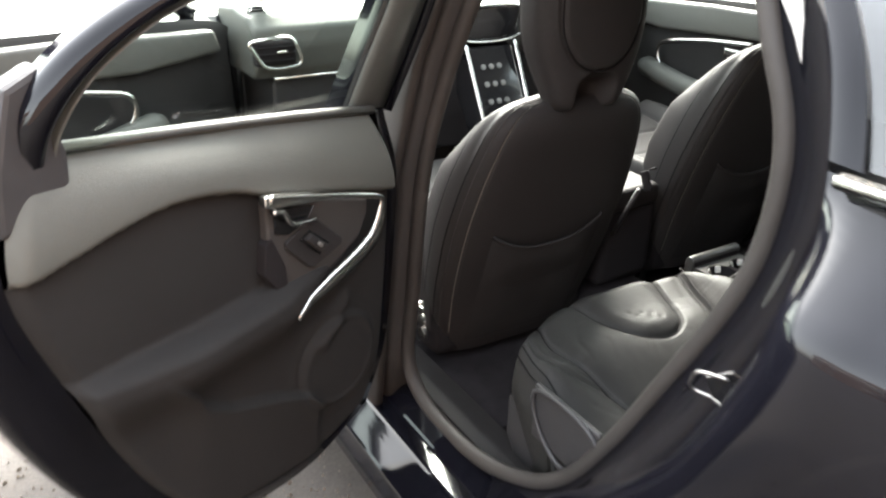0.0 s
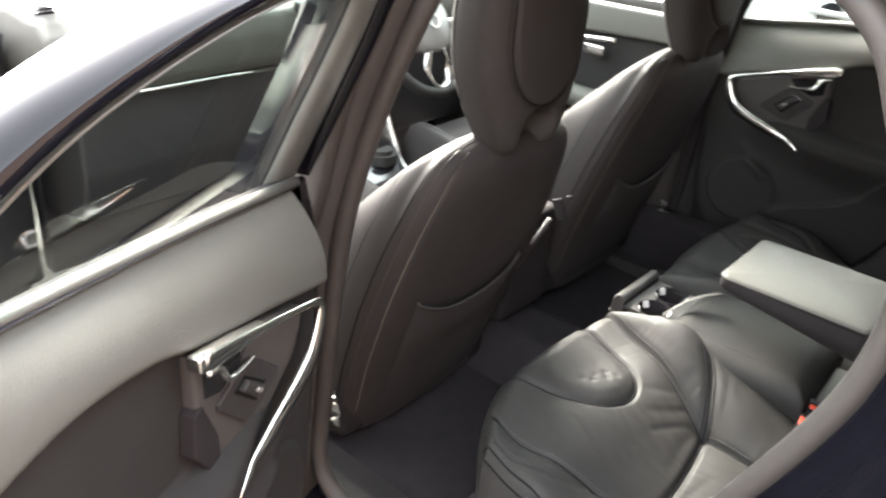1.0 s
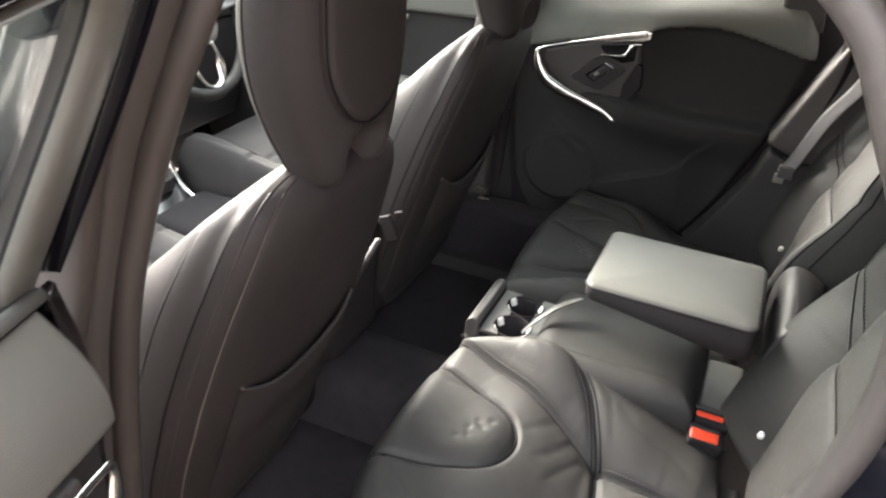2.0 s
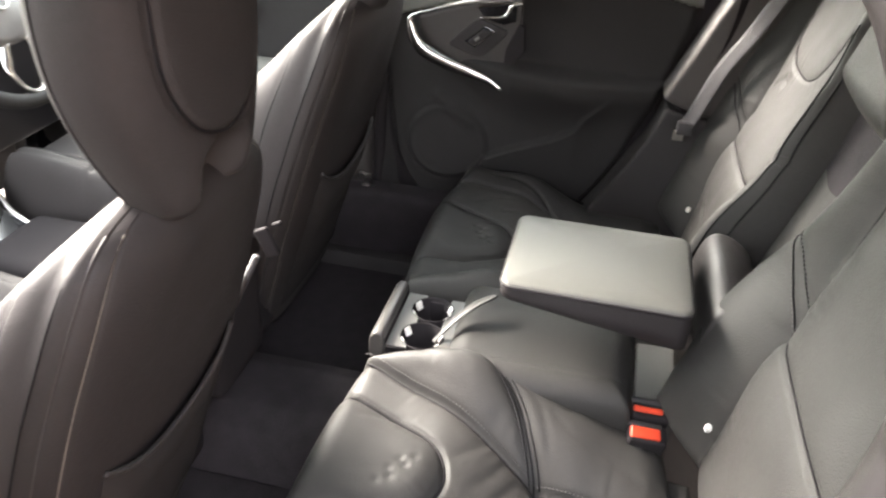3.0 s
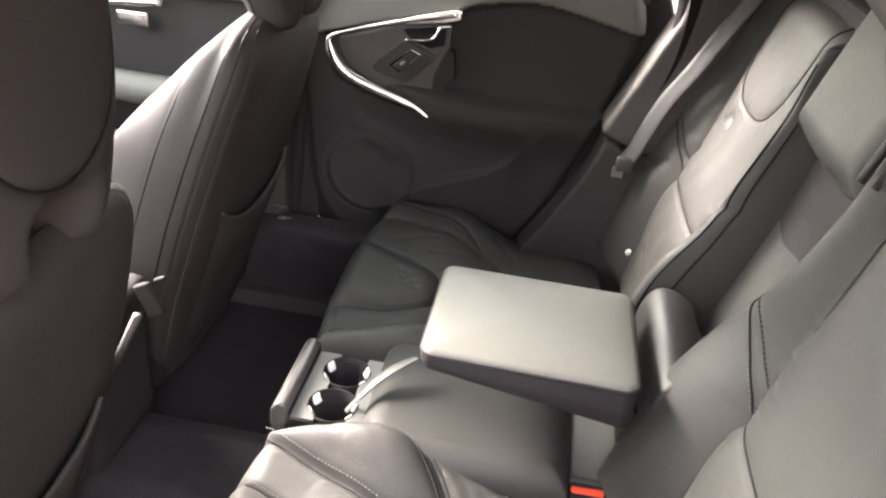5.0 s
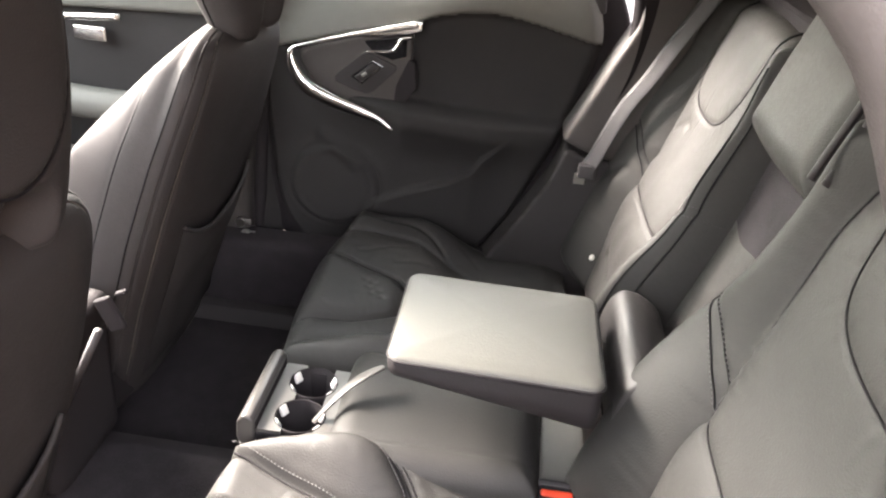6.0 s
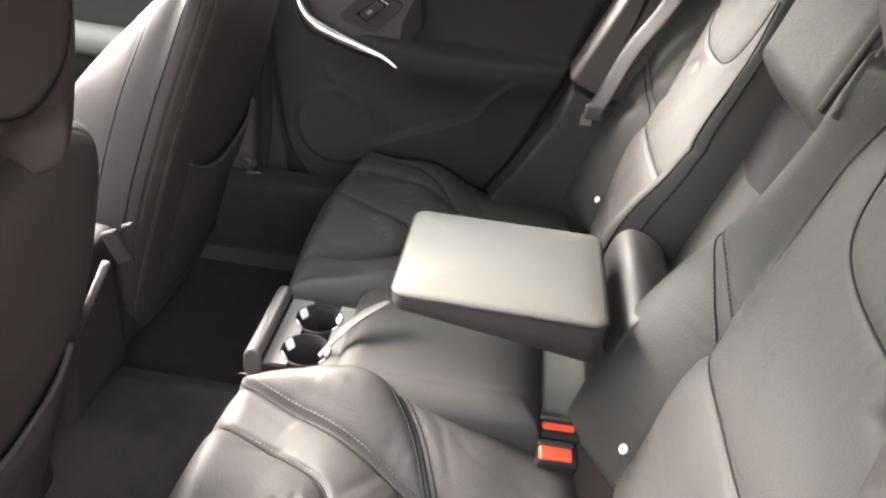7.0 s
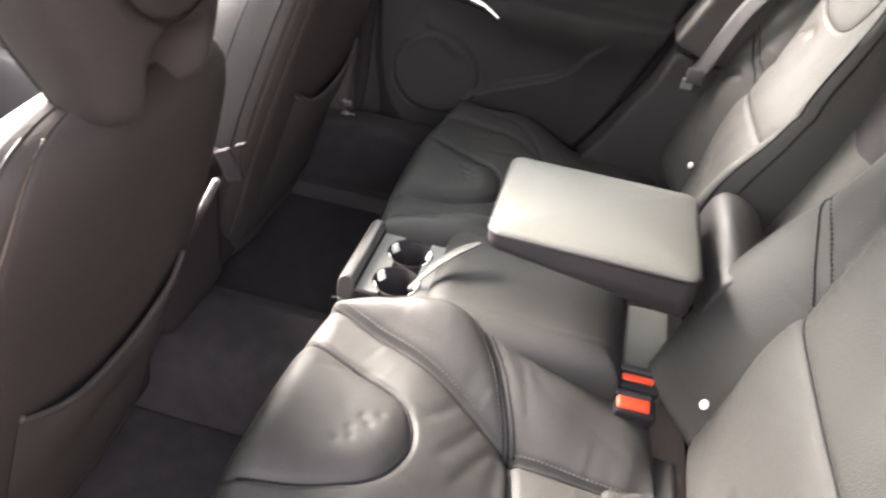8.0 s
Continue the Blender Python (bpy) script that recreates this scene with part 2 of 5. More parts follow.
def loft(sections, n=40, cap=True):
    """Rings (cx, cy, z, half width, half depth, exponent) joined into one closed form."""
    th = np.linspace(0, 2 * np.pi, n, endpoint=False)
    P = np.empty((len(sections), n, 3))
    for i, (cx, cy, z, w, d, e) in enumerate(sections):
        c, s = np.cos(th), np.sin(th)
        P[i, :, 0] = cx + w * np.sign(c) * np.abs(c) ** (2 / e)
        P[i, :, 1] = cy + d * np.sign(s) * np.abs(s) ** (2 / e)
        P[i, :, 2] = z
    f = [(i * n + j, i * n + (j + 1) % n, (i + 1) * n + (j + 1) % n, (i + 1) * n + j) for i in range(len(sections) - 1) for j in range(n)]
    if cap:
        f += [tuple(range(n))[::-1], tuple((len(sections) - 1) * n + j for j in range(n))]
    return P, f


def dist_to(x, y, line):
    """Distance of every (x, y) to a polyline."""
    best = np.full(x.shape, 9.0)
    p = np.array(line, float)
    for (ax, ay), (bx, by) in zip(p[:-1], p[1:]):
        vx, vy = bx - ax, by - ay
        t = np.clip(((x - ax) * vx + (y - ay) * vy) / (vx * vx + vy * vy + 1e-12), 0, 1)
        best = np.minimum(best, np.hypot(x - ax - t * vx, y - ay - t * vy))
    return best


def pucker(x, y, line, reach, wave, amp, seed):
    """Small folds that run out from a seam."""
    p = np.array(line, float)
    run = np.r_[0, np.cumsum(np.linalg.norm(np.diff(p, axis=0), axis=1))]
    best, along = np.full(x.shape, 9.0), np.zeros(x.shape)
    for i in range(len(p) - 1):
        v = p[i + 1] - p[i]
        t = np.clip(((x - p[i, 0]) * v[0] + (y - p[i, 1]) * v[1]) / (v @ v + 1e-12), 0, 1)
        d = np.hypot(x - p[i, 0] - t * v[0], y - p[i, 1] - t * v[1])
        near = d < best
        best, along = np.where(near, d, best), np.where(near, run[i] + t * (run[i + 1] - run[i]), along)
    rng = np.random.RandomState(seed)
    wob = sum(np.sin(along * 2 * np.pi / (wave * k) + rng.uniform(0, 6.28)) for k in (1.0, 1.37, 0.71)) / 3
    part_on = 0.5 + 0.5 * np.sin(along * 2 * np.pi / (wave * 7.3) + rng.uniform(0, 6.28))
    return amp * wob * part_on * np.exp(-(best / reach) ** 1.5) * (1 - np.exp(-(best / 0.006) ** 2))


def inside(x, y, line):
    """Whether (x, y) lies in a closed outline."""
    p = np.array(line, float)
    res = np.zeros(x.shape, bool)
    for (ax, ay), (bx, by) in zip(p, np.roll(p, -1, 0)):
        res ^= ((ay > y) != (by > y)) & (x < (bx - ax) * (y - ay) / (by - ay + 1e-12) + ax)
    return res


def groove(d, width, depth):
    return -depth * np.exp(-(d / width) ** 2)


def step(x, a, b):
    t = np.clip((x - a) / (b - a), 0, 1)
    return t * t * (3 - 2 * t)


def soft_noise(x, y, scale, seed):
    """Cheap smooth noise from a few waves."""
    rng = np.random.RandomState(seed)
    out = np.zeros(x.shape)
    for _ in range(9):
        a, f, ph = rng.uniform(0, 2 * np.pi), rng.uniform(0.6, 1.9) * scale, rng.uniform(0, 6.28)
        out += np.sin((x * np.cos(a) + y * np.sin(a)) * f + ph)
    return out / 9


def pillow(hx, hy, round_k, edge, edge_drop, skirt, height, n=(110, 110), tuck=0.0):
    """A padded panel: places (a, b, h) over a rounded rectangle, whose border rolls over and down. height(x, y) shapes its face."""
    e = 1.22
    a, b = np.meshgrid(np.linspace(-e, e, n[0]), np.linspace(-e, e, n[1]), indexing="ij")
    s = np.maximum(np.abs(a), np.abs(b))
    k = np.where(s > 1, 1 / np.maximum(s, 1e-6), 1)
    ca, cb = a * k, b * k
    x = hx * ca * np.sqrt(1 - round_k * cb ** 2 / 2)
    y = hy * cb * np.sqrt(1 - round_k * ca ** 2 / 2)
    t = np.clip((np.minimum(s, 1) - (1 - edge)) / edge, 0, 1)
    h = height(x, y) * (1 - t ** 4) - edge_drop * (1 - np.sqrt(np.maximum(0, 1 - t ** 2)))
    out = np.clip((s - 1) / (e - 1), 0, 1)
    h = h - skirt * out
    x, y = x * (1 - tuck * out), y * (1 - tuck * out)
    return x, y, h


def stitches(path, normal, mat_, parent, step=0.0075, r=0.0011):
    """A row of thread stitches along a path, just proud of the surface."""
    p = np.array(path, float)
    s = np.r_[0, np.cumsum(np.linalg.norm(np.diff(p, axis=0), axis=1))]
    verts, faces = [], []
    nrm = np.broadcast_to(np.array(normal, float), p.shape)
    for q in np.arange(step / 2, s[-1] - step, step):
        a = np.array([np.interp(q, s, p[:, j]) for j in range(3)])
        b = np.array([np.interp(q + step * 0.62, s, p[:, j]) for j in range(3)])
        nn = np.array([np.interp(q, s, nrm[:, j]) for j in range(3)])
        nn /= np.linalg.norm(nn) + 1e-9
        d = b - a
        w = np.cross(d, nn)
        w *= r / (np.linalg.norm(w) + 1e-9)
        m = (a + b) / 2 + nn * r * 1.5
        k = len(verts)
        verts += [a + w, a - w, b - w, b + w, m + w * 0.7, m - w * 0.7]
        faces += [(k, k + 1, k + 5, k + 4), (k + 4, k + 5, k + 2, k + 3), (k, k + 4, k + 3), (k + 1, k + 2, k + 5)]
    if verts:
        part("stitching", mesh_of(verts, faces), mat_, parent)

# ---------------------------------------------------------------- ground and surroundings
GRID = 70
gx, gy = np.meshgrid(np.linspace(-1, 1, GRID), np.linspace(-1, 1, GRID), indexing="ij")
GP = np.stack([np.sign(gx) * np.abs(gx) ** 3 * 400, np.sign(gy) * np.abs(gy) ** 3 * 400, 0.006 * soft_noise(gx * 30, gy * 30, 3.0, 5)], -1)
single("ground", grid(GP), ASPHALT, "worn sandy-grey gravelly asphalt of a parking place", "ground", kind="structure")

rng = np.random.RandomState(7)
gv, gf = [], []
for _ in range(5200):
    px, py, r = rng.uniform(-2.3, -0.83), rng.uniform(-0.9, 1.5), 0.0022 + 0.0045 * rng.rand() ** 3
    a, k = rng.uniform(0, 6.28), len(gv)
    gv += [(px + r * math.cos(a + q) * rng.uniform(0.7, 1.2), py + r * math.sin(a + q) * rng.uniform(0.7, 1.2), 0.002) for q in (0, 1.57, 3.14, 4.71)] + [(px, py, 0.006 + r * 0.7)]
    gf += [(k, k + 1, k + 4), (k + 1, k + 2, k + 4), (k + 2, k + 3, k + 4), (k + 3, k, k + 4)]
single("gravel", mesh_of(gv, gf, False), GRIT, "loose brown and pale grit on the ground", "gravel", kind="stuff")

# house across the yard, mirrored in the black paint and the glass
house = thing("house", (-27.5, 6.0, 0.0), "tall brown brick house with a tiled roof", "house")
part("wall", box((-27.5, 6.0, 2.6), (7.0, 20.0, 5.2), 0.03), BRICK, house)
part("rendered_band", box((-23.97, 6.0, 4.7), (0.06, 19.6, 0.8), 0.01), RENDER_WALL, house, "pale rendered band under the eaves")
part("roof", prism([(-31.7, 5.1), (-23.4, 5.1), (-23.4, 5.3), (-27.5, 7.4), (-31.7, 5.3)], -4.4, 16.4, "y", 0.03), SLATE, house)
for hy_, hz_ in ((-1.5, 1.5), (3.5, 1.5), (8.5, 1.5), (13.0, 1.5), (-1.5, 3.8), (3.5, 3.8), (8.5, 3.8), (13.0, 3.8)):
    w_ = part("window", box((-23.98, hy_, hz_), (0.10, 1.5, 1.15), 0.02), WHITE, house)
    part("pane", box((-23.92, hy_, hz_), (0.02, 1.36, 1.0), 0.004), GLOSS, w_)
# unseen, added to block sky light from behind; brick after the paint's reflections
rear_house = thing("house", (-2.0, -12.0, 0.0), "unseen brown brick house behind, added to block the rear sky", "house")
part("wall", box((-2.0, -12.0, 3.0), (34.0, 10.0, 6.0), 0.03), BRICK, rear_house)
part("roof", prism([(-17.3, 5.9), (-6.6, 5.9), (-6.6, 6.1), (-12.0, 8.6), (-17.3, 6.1)], -19.4, 15.4, "x", 0.03), SLATE, rear_house)
van = thing("parked_car", (2.75, 0.6, 0.0), "pale silver parked car beside the black one", "car")
part("body", prism([(-1.5, 0.28), (-1.55, 0.75), (-1.4, 0.98), (0.6, 0.96), (1.7, 0.90), (2.5, 0.78), (2.62, 0.55), (2.55, 0.28)], 1.85, 3.6, "x", 0.06, 4, True), SILVER, van)
part("cabin", prism([(-1.35, 0.96), (-0.95, 1.42), (0.45, 1.46), (1.45, 0.94)], 2.0, 3.45, "x", 0.07, 4, True), SILVER, van)
for py0, py1, pt0, pt1 in ((-0.9, 0.0, -0.72, 0.0), (0.08, 1.12, 0.08, 0.42)):
    part("side_window", prism([(py0, 1.0), (py1, 1.0), (pt1, 1.36), (pt0, 1.34)], 1.985, 2.02, "x", 0.008), GLOSS, van)
for hy_ in (-0.25, 0.75):
    h_ = part("handle_recess", disc((1.846, hy_, 0.87), 0.05, 0.012, "x", 24, 0.004), GLOSS, van, "dark handle recess")
    part("handle", box((1.838, hy_, 0.88), (0.016, 0.16, 0.022), 0.007, 3), SILVER, h_)
for wy_ in (-0.95, 1.75):
    w_ = part("wheel", disc((1.95, wy_, 0.31), 0.31, 0.2, "x", 36, 0.03), TYRE, van)
    part("rim", disc((1.86, wy_, 0.31), 0.20, 0.05, "x", 28, 0.01), SILVER, w_)
    w_ = part("wheel", disc((3.5, wy_, 0.31), 0.31, 0.2, "x", 36, 0.03), TYRE, van)
    part("rim", disc((3.59, wy_, 0.31), 0.20, 0.05, "x", 28, 0.01), SILVER, w_)

# ---------------------------------------------------------------- car body
# the rim of the rear door opening, from the pillar's head down, along the sill and up behind the seat
RIM = [(-0.575, 0.55, 1.285), (-0.605, 0.592, 1.20), (-0.635, 0.658, 1.02), (-0.665, 0.702, 0.80), (-0.68, 0.722, 0.50), (-0.69, 0.722, 0.345),
       (-0.69, 0.66, 0.275), (-0.69, 0.53, 0.26), (-0.69, 0.40, 0.28), (-0.68, 0.28, 0.325), (-0.67, 0.19, 0.40), (-0.65, 0.12, 0.52), (-0.625, 0.06, 0.66),
       (-0.605, 0.0, 0.80), (-0.595, -0.03, 0.90), (-0.59, -0.036, 1.0), (-0.585, -0.02, 1.08), (-0.58, 0.02, 1.16), (-0.57, 0.065, 1.235), (-0.56, 0.15, 1.285), (-0.555, 0.33, 1.305)]
car = thing("car", (0, 0.5, 0), "black five-door hatchback with two near-side doors standing open", "car")


def build_side(left):
    """One flank of the body: sill, pillars, quarter panel and the rubber of the rear door opening."""
    # the far seal is blacker than the near one: shade put into its colour
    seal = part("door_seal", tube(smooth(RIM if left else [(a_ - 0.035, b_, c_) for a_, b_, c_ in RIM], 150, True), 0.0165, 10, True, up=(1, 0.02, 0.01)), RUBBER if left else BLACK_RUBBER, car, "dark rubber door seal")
    # sill with a stepped, ribbed top
    prof = [(-0.58, 0.20), (-0.60, 0.245), (-0.66, 0.262), (-0.70, 0.262), (-0.735, 0.235), (-0.775, 0.232), (-0.80, 0.222), (-0.845, 0.205), (-0.86, 0.17), (-0.85, 0.12), (-0.78, 0.10), (-0.58, 0.10)]
    part("sill", prism(prof, -0.05, 1.75, "y", 0.006), PAINT, car, "gloss black painted sill")
    ribs = [box((-0.618 - 0.010 * k, 0.47, 0.254 + 0.0012 * k), (0.005, 0.40, 0.006), 0.002) for k in range(6)]
    part("scuff_plate", join(*ribs), PLASTIC, car)
    # trim of the inner face below and behind the opening
    part("sill_trim", prism([(-0.56, 0.22), (-0.585, 0.262), (-0.645, 0.277), (-0.672, 0.270), (-0.672, 0.235), (-0.58, 0.20)], 0.20, 0.88, "y", 0.006), CABIN_TRIM, car)
    # centre pillar
    sec = [(0.37, 0.700, 0.785), (0.50, 0.692, 0.785), (0.80, 0.674, 0.765), (1.02, 0.648, 0.722), (1.20, 0.618, 0.662), (1.31, 0.585, 0.610)]
    P, f = loft([(-x, y, z, 0.034, 0.054, 4) for z, x, y in [(0.22, 0.705, 0.79)] + sec], 28)
    part("centre_pillar", mesh_of(P.reshape(-1, 3), f), PILLAR, car, "dark grey centre pillar trim")
    # dull brown colour replaces the reflection that black paint would show here
    P, f = loft([(-x - 0.052, y + 0.015, z, 0.014, 0.075, 4) for z, x, y in [(0.22, 0.71, 0.79)] + sec], 28)
    part("pillar_skin", mesh_of(P.reshape(-1, 3), f), RUBBER, car, "black pillar edge, its brown reflection put into the colour")
    for zz, yy in ((0.455, 0.745), (0.425, 0.735), (0.395, 0.73)):
        part("belt_anchor", join(disc((-0.648, yy, zz), 0.011, 0.012, "x"), box((-0.652, yy - 0.012, zz), (0.006, 0.02, 0.012), 0.002)), STEEL, car)
    # quarter panel: jamb, edge and flank
    rear = smooth([RIM[i] for i in range(8, 19)], 130)
    cut = smooth([(-0.80, 0.30, 0.29), (-0.815, 0.16, 0.40), (-0.825, 0.06, 0.54), (-0.83, -0.04, 0.63), (-0.83, -0.12, 0.74), (-0.825, -0.165, 0.83), (-0.815, -0.20, 0.93), (-0.795, -0.205, 1.0), (-0.765, -0.20, 1.07), (-0.72, -0.15, 1.18), (-0.67, -0.08, 1.26)], 130)
    jamb = rear * 0.75 + cut * 0.25 + np.array([0.006, -0.022, 0.0])
    jamb2 = rear * 0.3 + cut * 0.7 + np.array([0.004, -0.026, 0.0])
    lip = cut + np.array([-0.016, -0.006, 0.0])
    flank = lip.copy()
    flank[:, 1] -= 0.10
    flank[:, 0] -= np.interp(lip[:, 2], [0.3, 0.6, 0.93, 0.995, 1.008, 1.05, 1.085, 1.105], [0.0, 0.03, 0.055, 0.062, 0.058, 0.033, 0.010, 0.0])
    far = flank.copy()
    far[:, 1] -= 0.8
    far[:, 0] += 0.10
    low = lip[:, 2] < 1.105
    J = np.stack([rear + np.array([0.0, 0.0, 0.0]), rear * 0.55 + jamb * 0.45 + np.array([0, -0.006, 0]), jamb, jamb2, cut, lip], 0)
    # far jamb: dull black instead of paint, shade in place of reflections
    part("door_jamb", grid(J, flip=True), PAINT if left else BLACK_RUBBER, car, "black door jamb, gloss paint near, dulled dark far")
    low_i = np.where(low)[0]
    part("quarter_panel", grid(np.stack([lip[low_i], np.column_stack([lip[low_i, 0] * 0.3 + flank[low_i, 0] * 0.7, lip[low_i, 1] * 0.8 + flank[low_i, 1] * 0.2, lip[low_i, 2]]), np.column_stack([flank[low_i, 0] - 0.003, lip[low_i, 1] * 0.5 + flank[low_i, 1] * 0.5, lip[low_i, 2]]), flank[low_i], far[low_i]], 0), flip=True), PAINT, car, "gloss black rear wing")
    hi_i = np.where(~low)[0]
    edge = lip[hi_i].copy()
    edge2 = edge.copy()
    edge2[:, 1] -= 0.035
    part("pillar_cover", grid(np.stack([edge, edge2 + [-0.004, 0, 0], edge2], 0), flip=True), PAINT, car)
    g2 = edge2.copy()
    g2[:, 1] = -0.85 - 0.0 * g2[:, 1]
    part("quarter_window", grid(np.stack([edge2 + [0.004, 0, 0], g2], 0)), DARK_PANE, car, "dark tinted rear quarter glass")
    part("belt_moulding", tube([(-0.780, -0.215, 1.103), (-0.79, -0.5, 1.108), (-0.755, -0.85, 1.125)], 0.013, 8, flat=0.6), CHROME, car, "bright chrome window moulding")
    # striker loop
    st = part("striker", join(box((-0.715, -0.105, 0.785), (0.006, 0.035, 0.05), 0.002, rot=(-28, 0, 35))), GLOSS, car, "dark door striker with a steel loop")
    part("loop", tube(smooth([(-0.708, -0.095, 0.762), (-0.722, -0.062, 0.765), (-0.732, -0.066, 0.785), (-0.734, -0.078, 0.803), (-0.724, -0.11, 0.808)], 24), 0.0024, 8), STEEL, st)
    # roof rail and screen pillar
    part("roof_rail", tube(smooth([(-0.66, 1.62, 1.02), (-0.62, 1.30, 1.20), (-0.585, 0.95, 1.315), (-0.575, 0.5, 1.345), (-0.58, 0.1, 1.325), (-0.60, -0.3, 1.29), (-0.62, -0.85, 1.20)], 40), 0.034, 10, flat=0.8), PAINT, car)
    if left:
        trim = [(0.06, 0.45), (0.02, 0.66), (-0.045, 0.85), (-0.07, 1.0), (-0.05, 1.12)]
    else:
        trim = [(-0.004, 0.728), (0.072, 0.756), (0.030, 0.850), (-0.004, 0.930), (-0.030, 0.985), (-0.045, 1.12)]
    if not left:
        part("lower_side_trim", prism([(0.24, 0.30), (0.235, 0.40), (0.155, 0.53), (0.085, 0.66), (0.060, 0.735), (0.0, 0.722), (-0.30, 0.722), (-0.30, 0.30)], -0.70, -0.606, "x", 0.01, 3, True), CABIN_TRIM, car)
    # the far trim is a darker copy of the near one, its shade coloured in
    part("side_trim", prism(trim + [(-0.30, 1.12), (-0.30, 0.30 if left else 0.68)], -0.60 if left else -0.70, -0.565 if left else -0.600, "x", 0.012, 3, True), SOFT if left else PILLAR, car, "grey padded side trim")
    part("rear_pillar_trim", prism([(-0.05, 1.10), (-0.01, 1.18), (0.06, 1.27), (0.10, 1.30), (-0.45, 1.29), (-0.30, 1.10)], -0.60, -0.545, "x", 0.012, 3, True), LINER, car, "grey rear pillar trim")


for SIDE[0] in (1, -1):
    build_side(SIDE[0] == 1)
SIDE[0] = 1

# roof skin, headliner, screens, floor
u, v = np.meshgrid(np.linspace(-1, 1, 30), np.linspace(0, 1, 40), indexing="ij")
ry = 1.02 - 1.87 * v
rz = 1.395 - 0.10 * (2 * v - 0.75) ** 2 - 0.055 * u ** 2
rx = u * 0.605

part("roof", grid(np.stack([rx, ry, rz], -1)), PAINT, car, "black roof skin")
part("headliner", grid(np.stack([rx * 0.97, ry, rz - 0.045], -1)), LINER, car, "pale grey headliner")
wx, wy = np.meshgrid(np.linspace(-1, 1, 20), np.linspace(0, 1, 14), indexing="ij")
glass = part("windscreen", grid(np.stack([wx * (0.585 + 0.09 * wy), 1.02 + 0.80 * wy - 0.10 * wx ** 2 * wy, 1.32 - 0.34 * wy - 0.04 * wx ** 2 * (1 - wy)], -1)), PANE, car, "clear windscreen")
glass.visible_shadow = False
glass = part("rear_screen", grid(np.stack([wx * (0.56 + 0.05 * wy), -0.85 - 0.30 * wy, 1.28 - 0.26 * wy - 0.04 * wx ** 2], -1)), DARK_PANE, car, "dark tinted rear screen")
part("tailgate", prism([(-1.12, 1.03), (-1.24, 1.0), (-1.30, 0.75), (-1.30, 0.35), (-1.22, 0.25), (-1.15, 0.4), (-1.13, 0.9)], -0.72, 0.72, "x", 0.02, 3), PAINT, car)
part("parcel_shelf", box((0, -0.66, 0.98), (1.26, 0.84, 0.02), 0.008), PLASTIC, car)
bu, bv = np.meshgrid(np.linspace(-1, 1, 24), np.linspace(0, 1, 24), indexing="ij")
part("bonnet", grid(np.stack([bu * (0.74 - 0.10 * bv ** 3), 1.78 + 0.98 * bv, 0.99 - 0.06 * bv - 0.22 * bv ** 4 - 0.05 * bu ** 2], -1)), PAINT, car, "black bonnet")
part("nose", prism([(2.70, 0.72), (2.86, 0.60), (2.88, 0.35), (2.78, 0.18), (2.6, 0.18), (2.6, 0.70)], -0.66, 0.66, "x", 0.03, 3), PAINT, car)
for s in (-1, 1):
    part("front_wing", prism([(1.78, 0.95), (2.6, 0.86), (2.76, 0.68), (2.72, 0.45), (2.55, 0.45), (2.50, 0.60), (2.35, 0.70), (2.15, 0.70), (2.0, 0.60), (1.95, 0.30), (1.70, 0.30), (1.70, 0.90)], s * 0.735, s * 0.82, "x", 0.02, 3), PAINT, car)
    part("rear_wing_lower", prism([(-0.95, 0.85), (-0.95, 0.55), (-0.85, 0.30), (-1.25, 0.30), (-1.28, 0.85)], s * 0.70, s * 0.80, "x", 0.02, 3), PAINT, car)
part("bulkhead", box((0, 1.80, 0.62), (1.38, 0.05, 0.70), 0.01), PLASTIC, car)
part("boot_floor", box((0, -0.72, 0.40), (1.2, 1.0, 0.04), 0.01), PLASTIC, car)
part("floor_pan", box((0, 0.85, 0.19), (1.30, 2.0, 0.06), 0.01), CARPET, car, "black carpeted floor")
part("tunnel", prism([(-0.16, 0.21), (-0.11, 0.30), (-0.06, 0.325), (0.06, 0.325), (0.11, 0.30), (0.16, 0.21)], 0.30, 1.75, "y", 0.012, 3, True), CARPET, car)
for s in (-1, 1):
    single("floor_mat", box((s * 0.36, 0.72, 0.227), (0.42, 0.40, 0.014), 0.006, 3), CARPET, "black carpet mat in the rear footwell", "floor mat", "rear floor mats")


def build_wheel(x, y):
    w = part("wheel", disc((x, y, 0.315), 0.10, 0.20, "x", 24, 0.01), STEEL, car)
    P, f = loft([(0, 0, z, r, r, 2) for z, r in ((-0.10, 0.21), (-0.095, 0.29), (-0.07, 0.313), (0.07, 0.313), (0.095, 0.29), (0.10, 0.21))], 40)
    me = mesh_of(P.reshape(-1, 3), f)
    me.transform(Matrix.Translation((x, y, 0.315)) @ Matrix.Rotation(radians(90), 4, "Y"))
    part("tyre", me, TYRE, w)
    part("rim", join(disc((x + math.copysign(0.085, x), y, 0.315), 0.20, 0.05, "x", 32, 0.008)), SILVER, w)


for wxx in (-0.74, 0.74):
    for wyy in (-0.55, 2.25):
        build_wheel(wxx, wyy)

# ---------------------------------------------------------------- doors
HINGE = (-0.814, 0.727, 0.35)
TRIM_X = -0.666


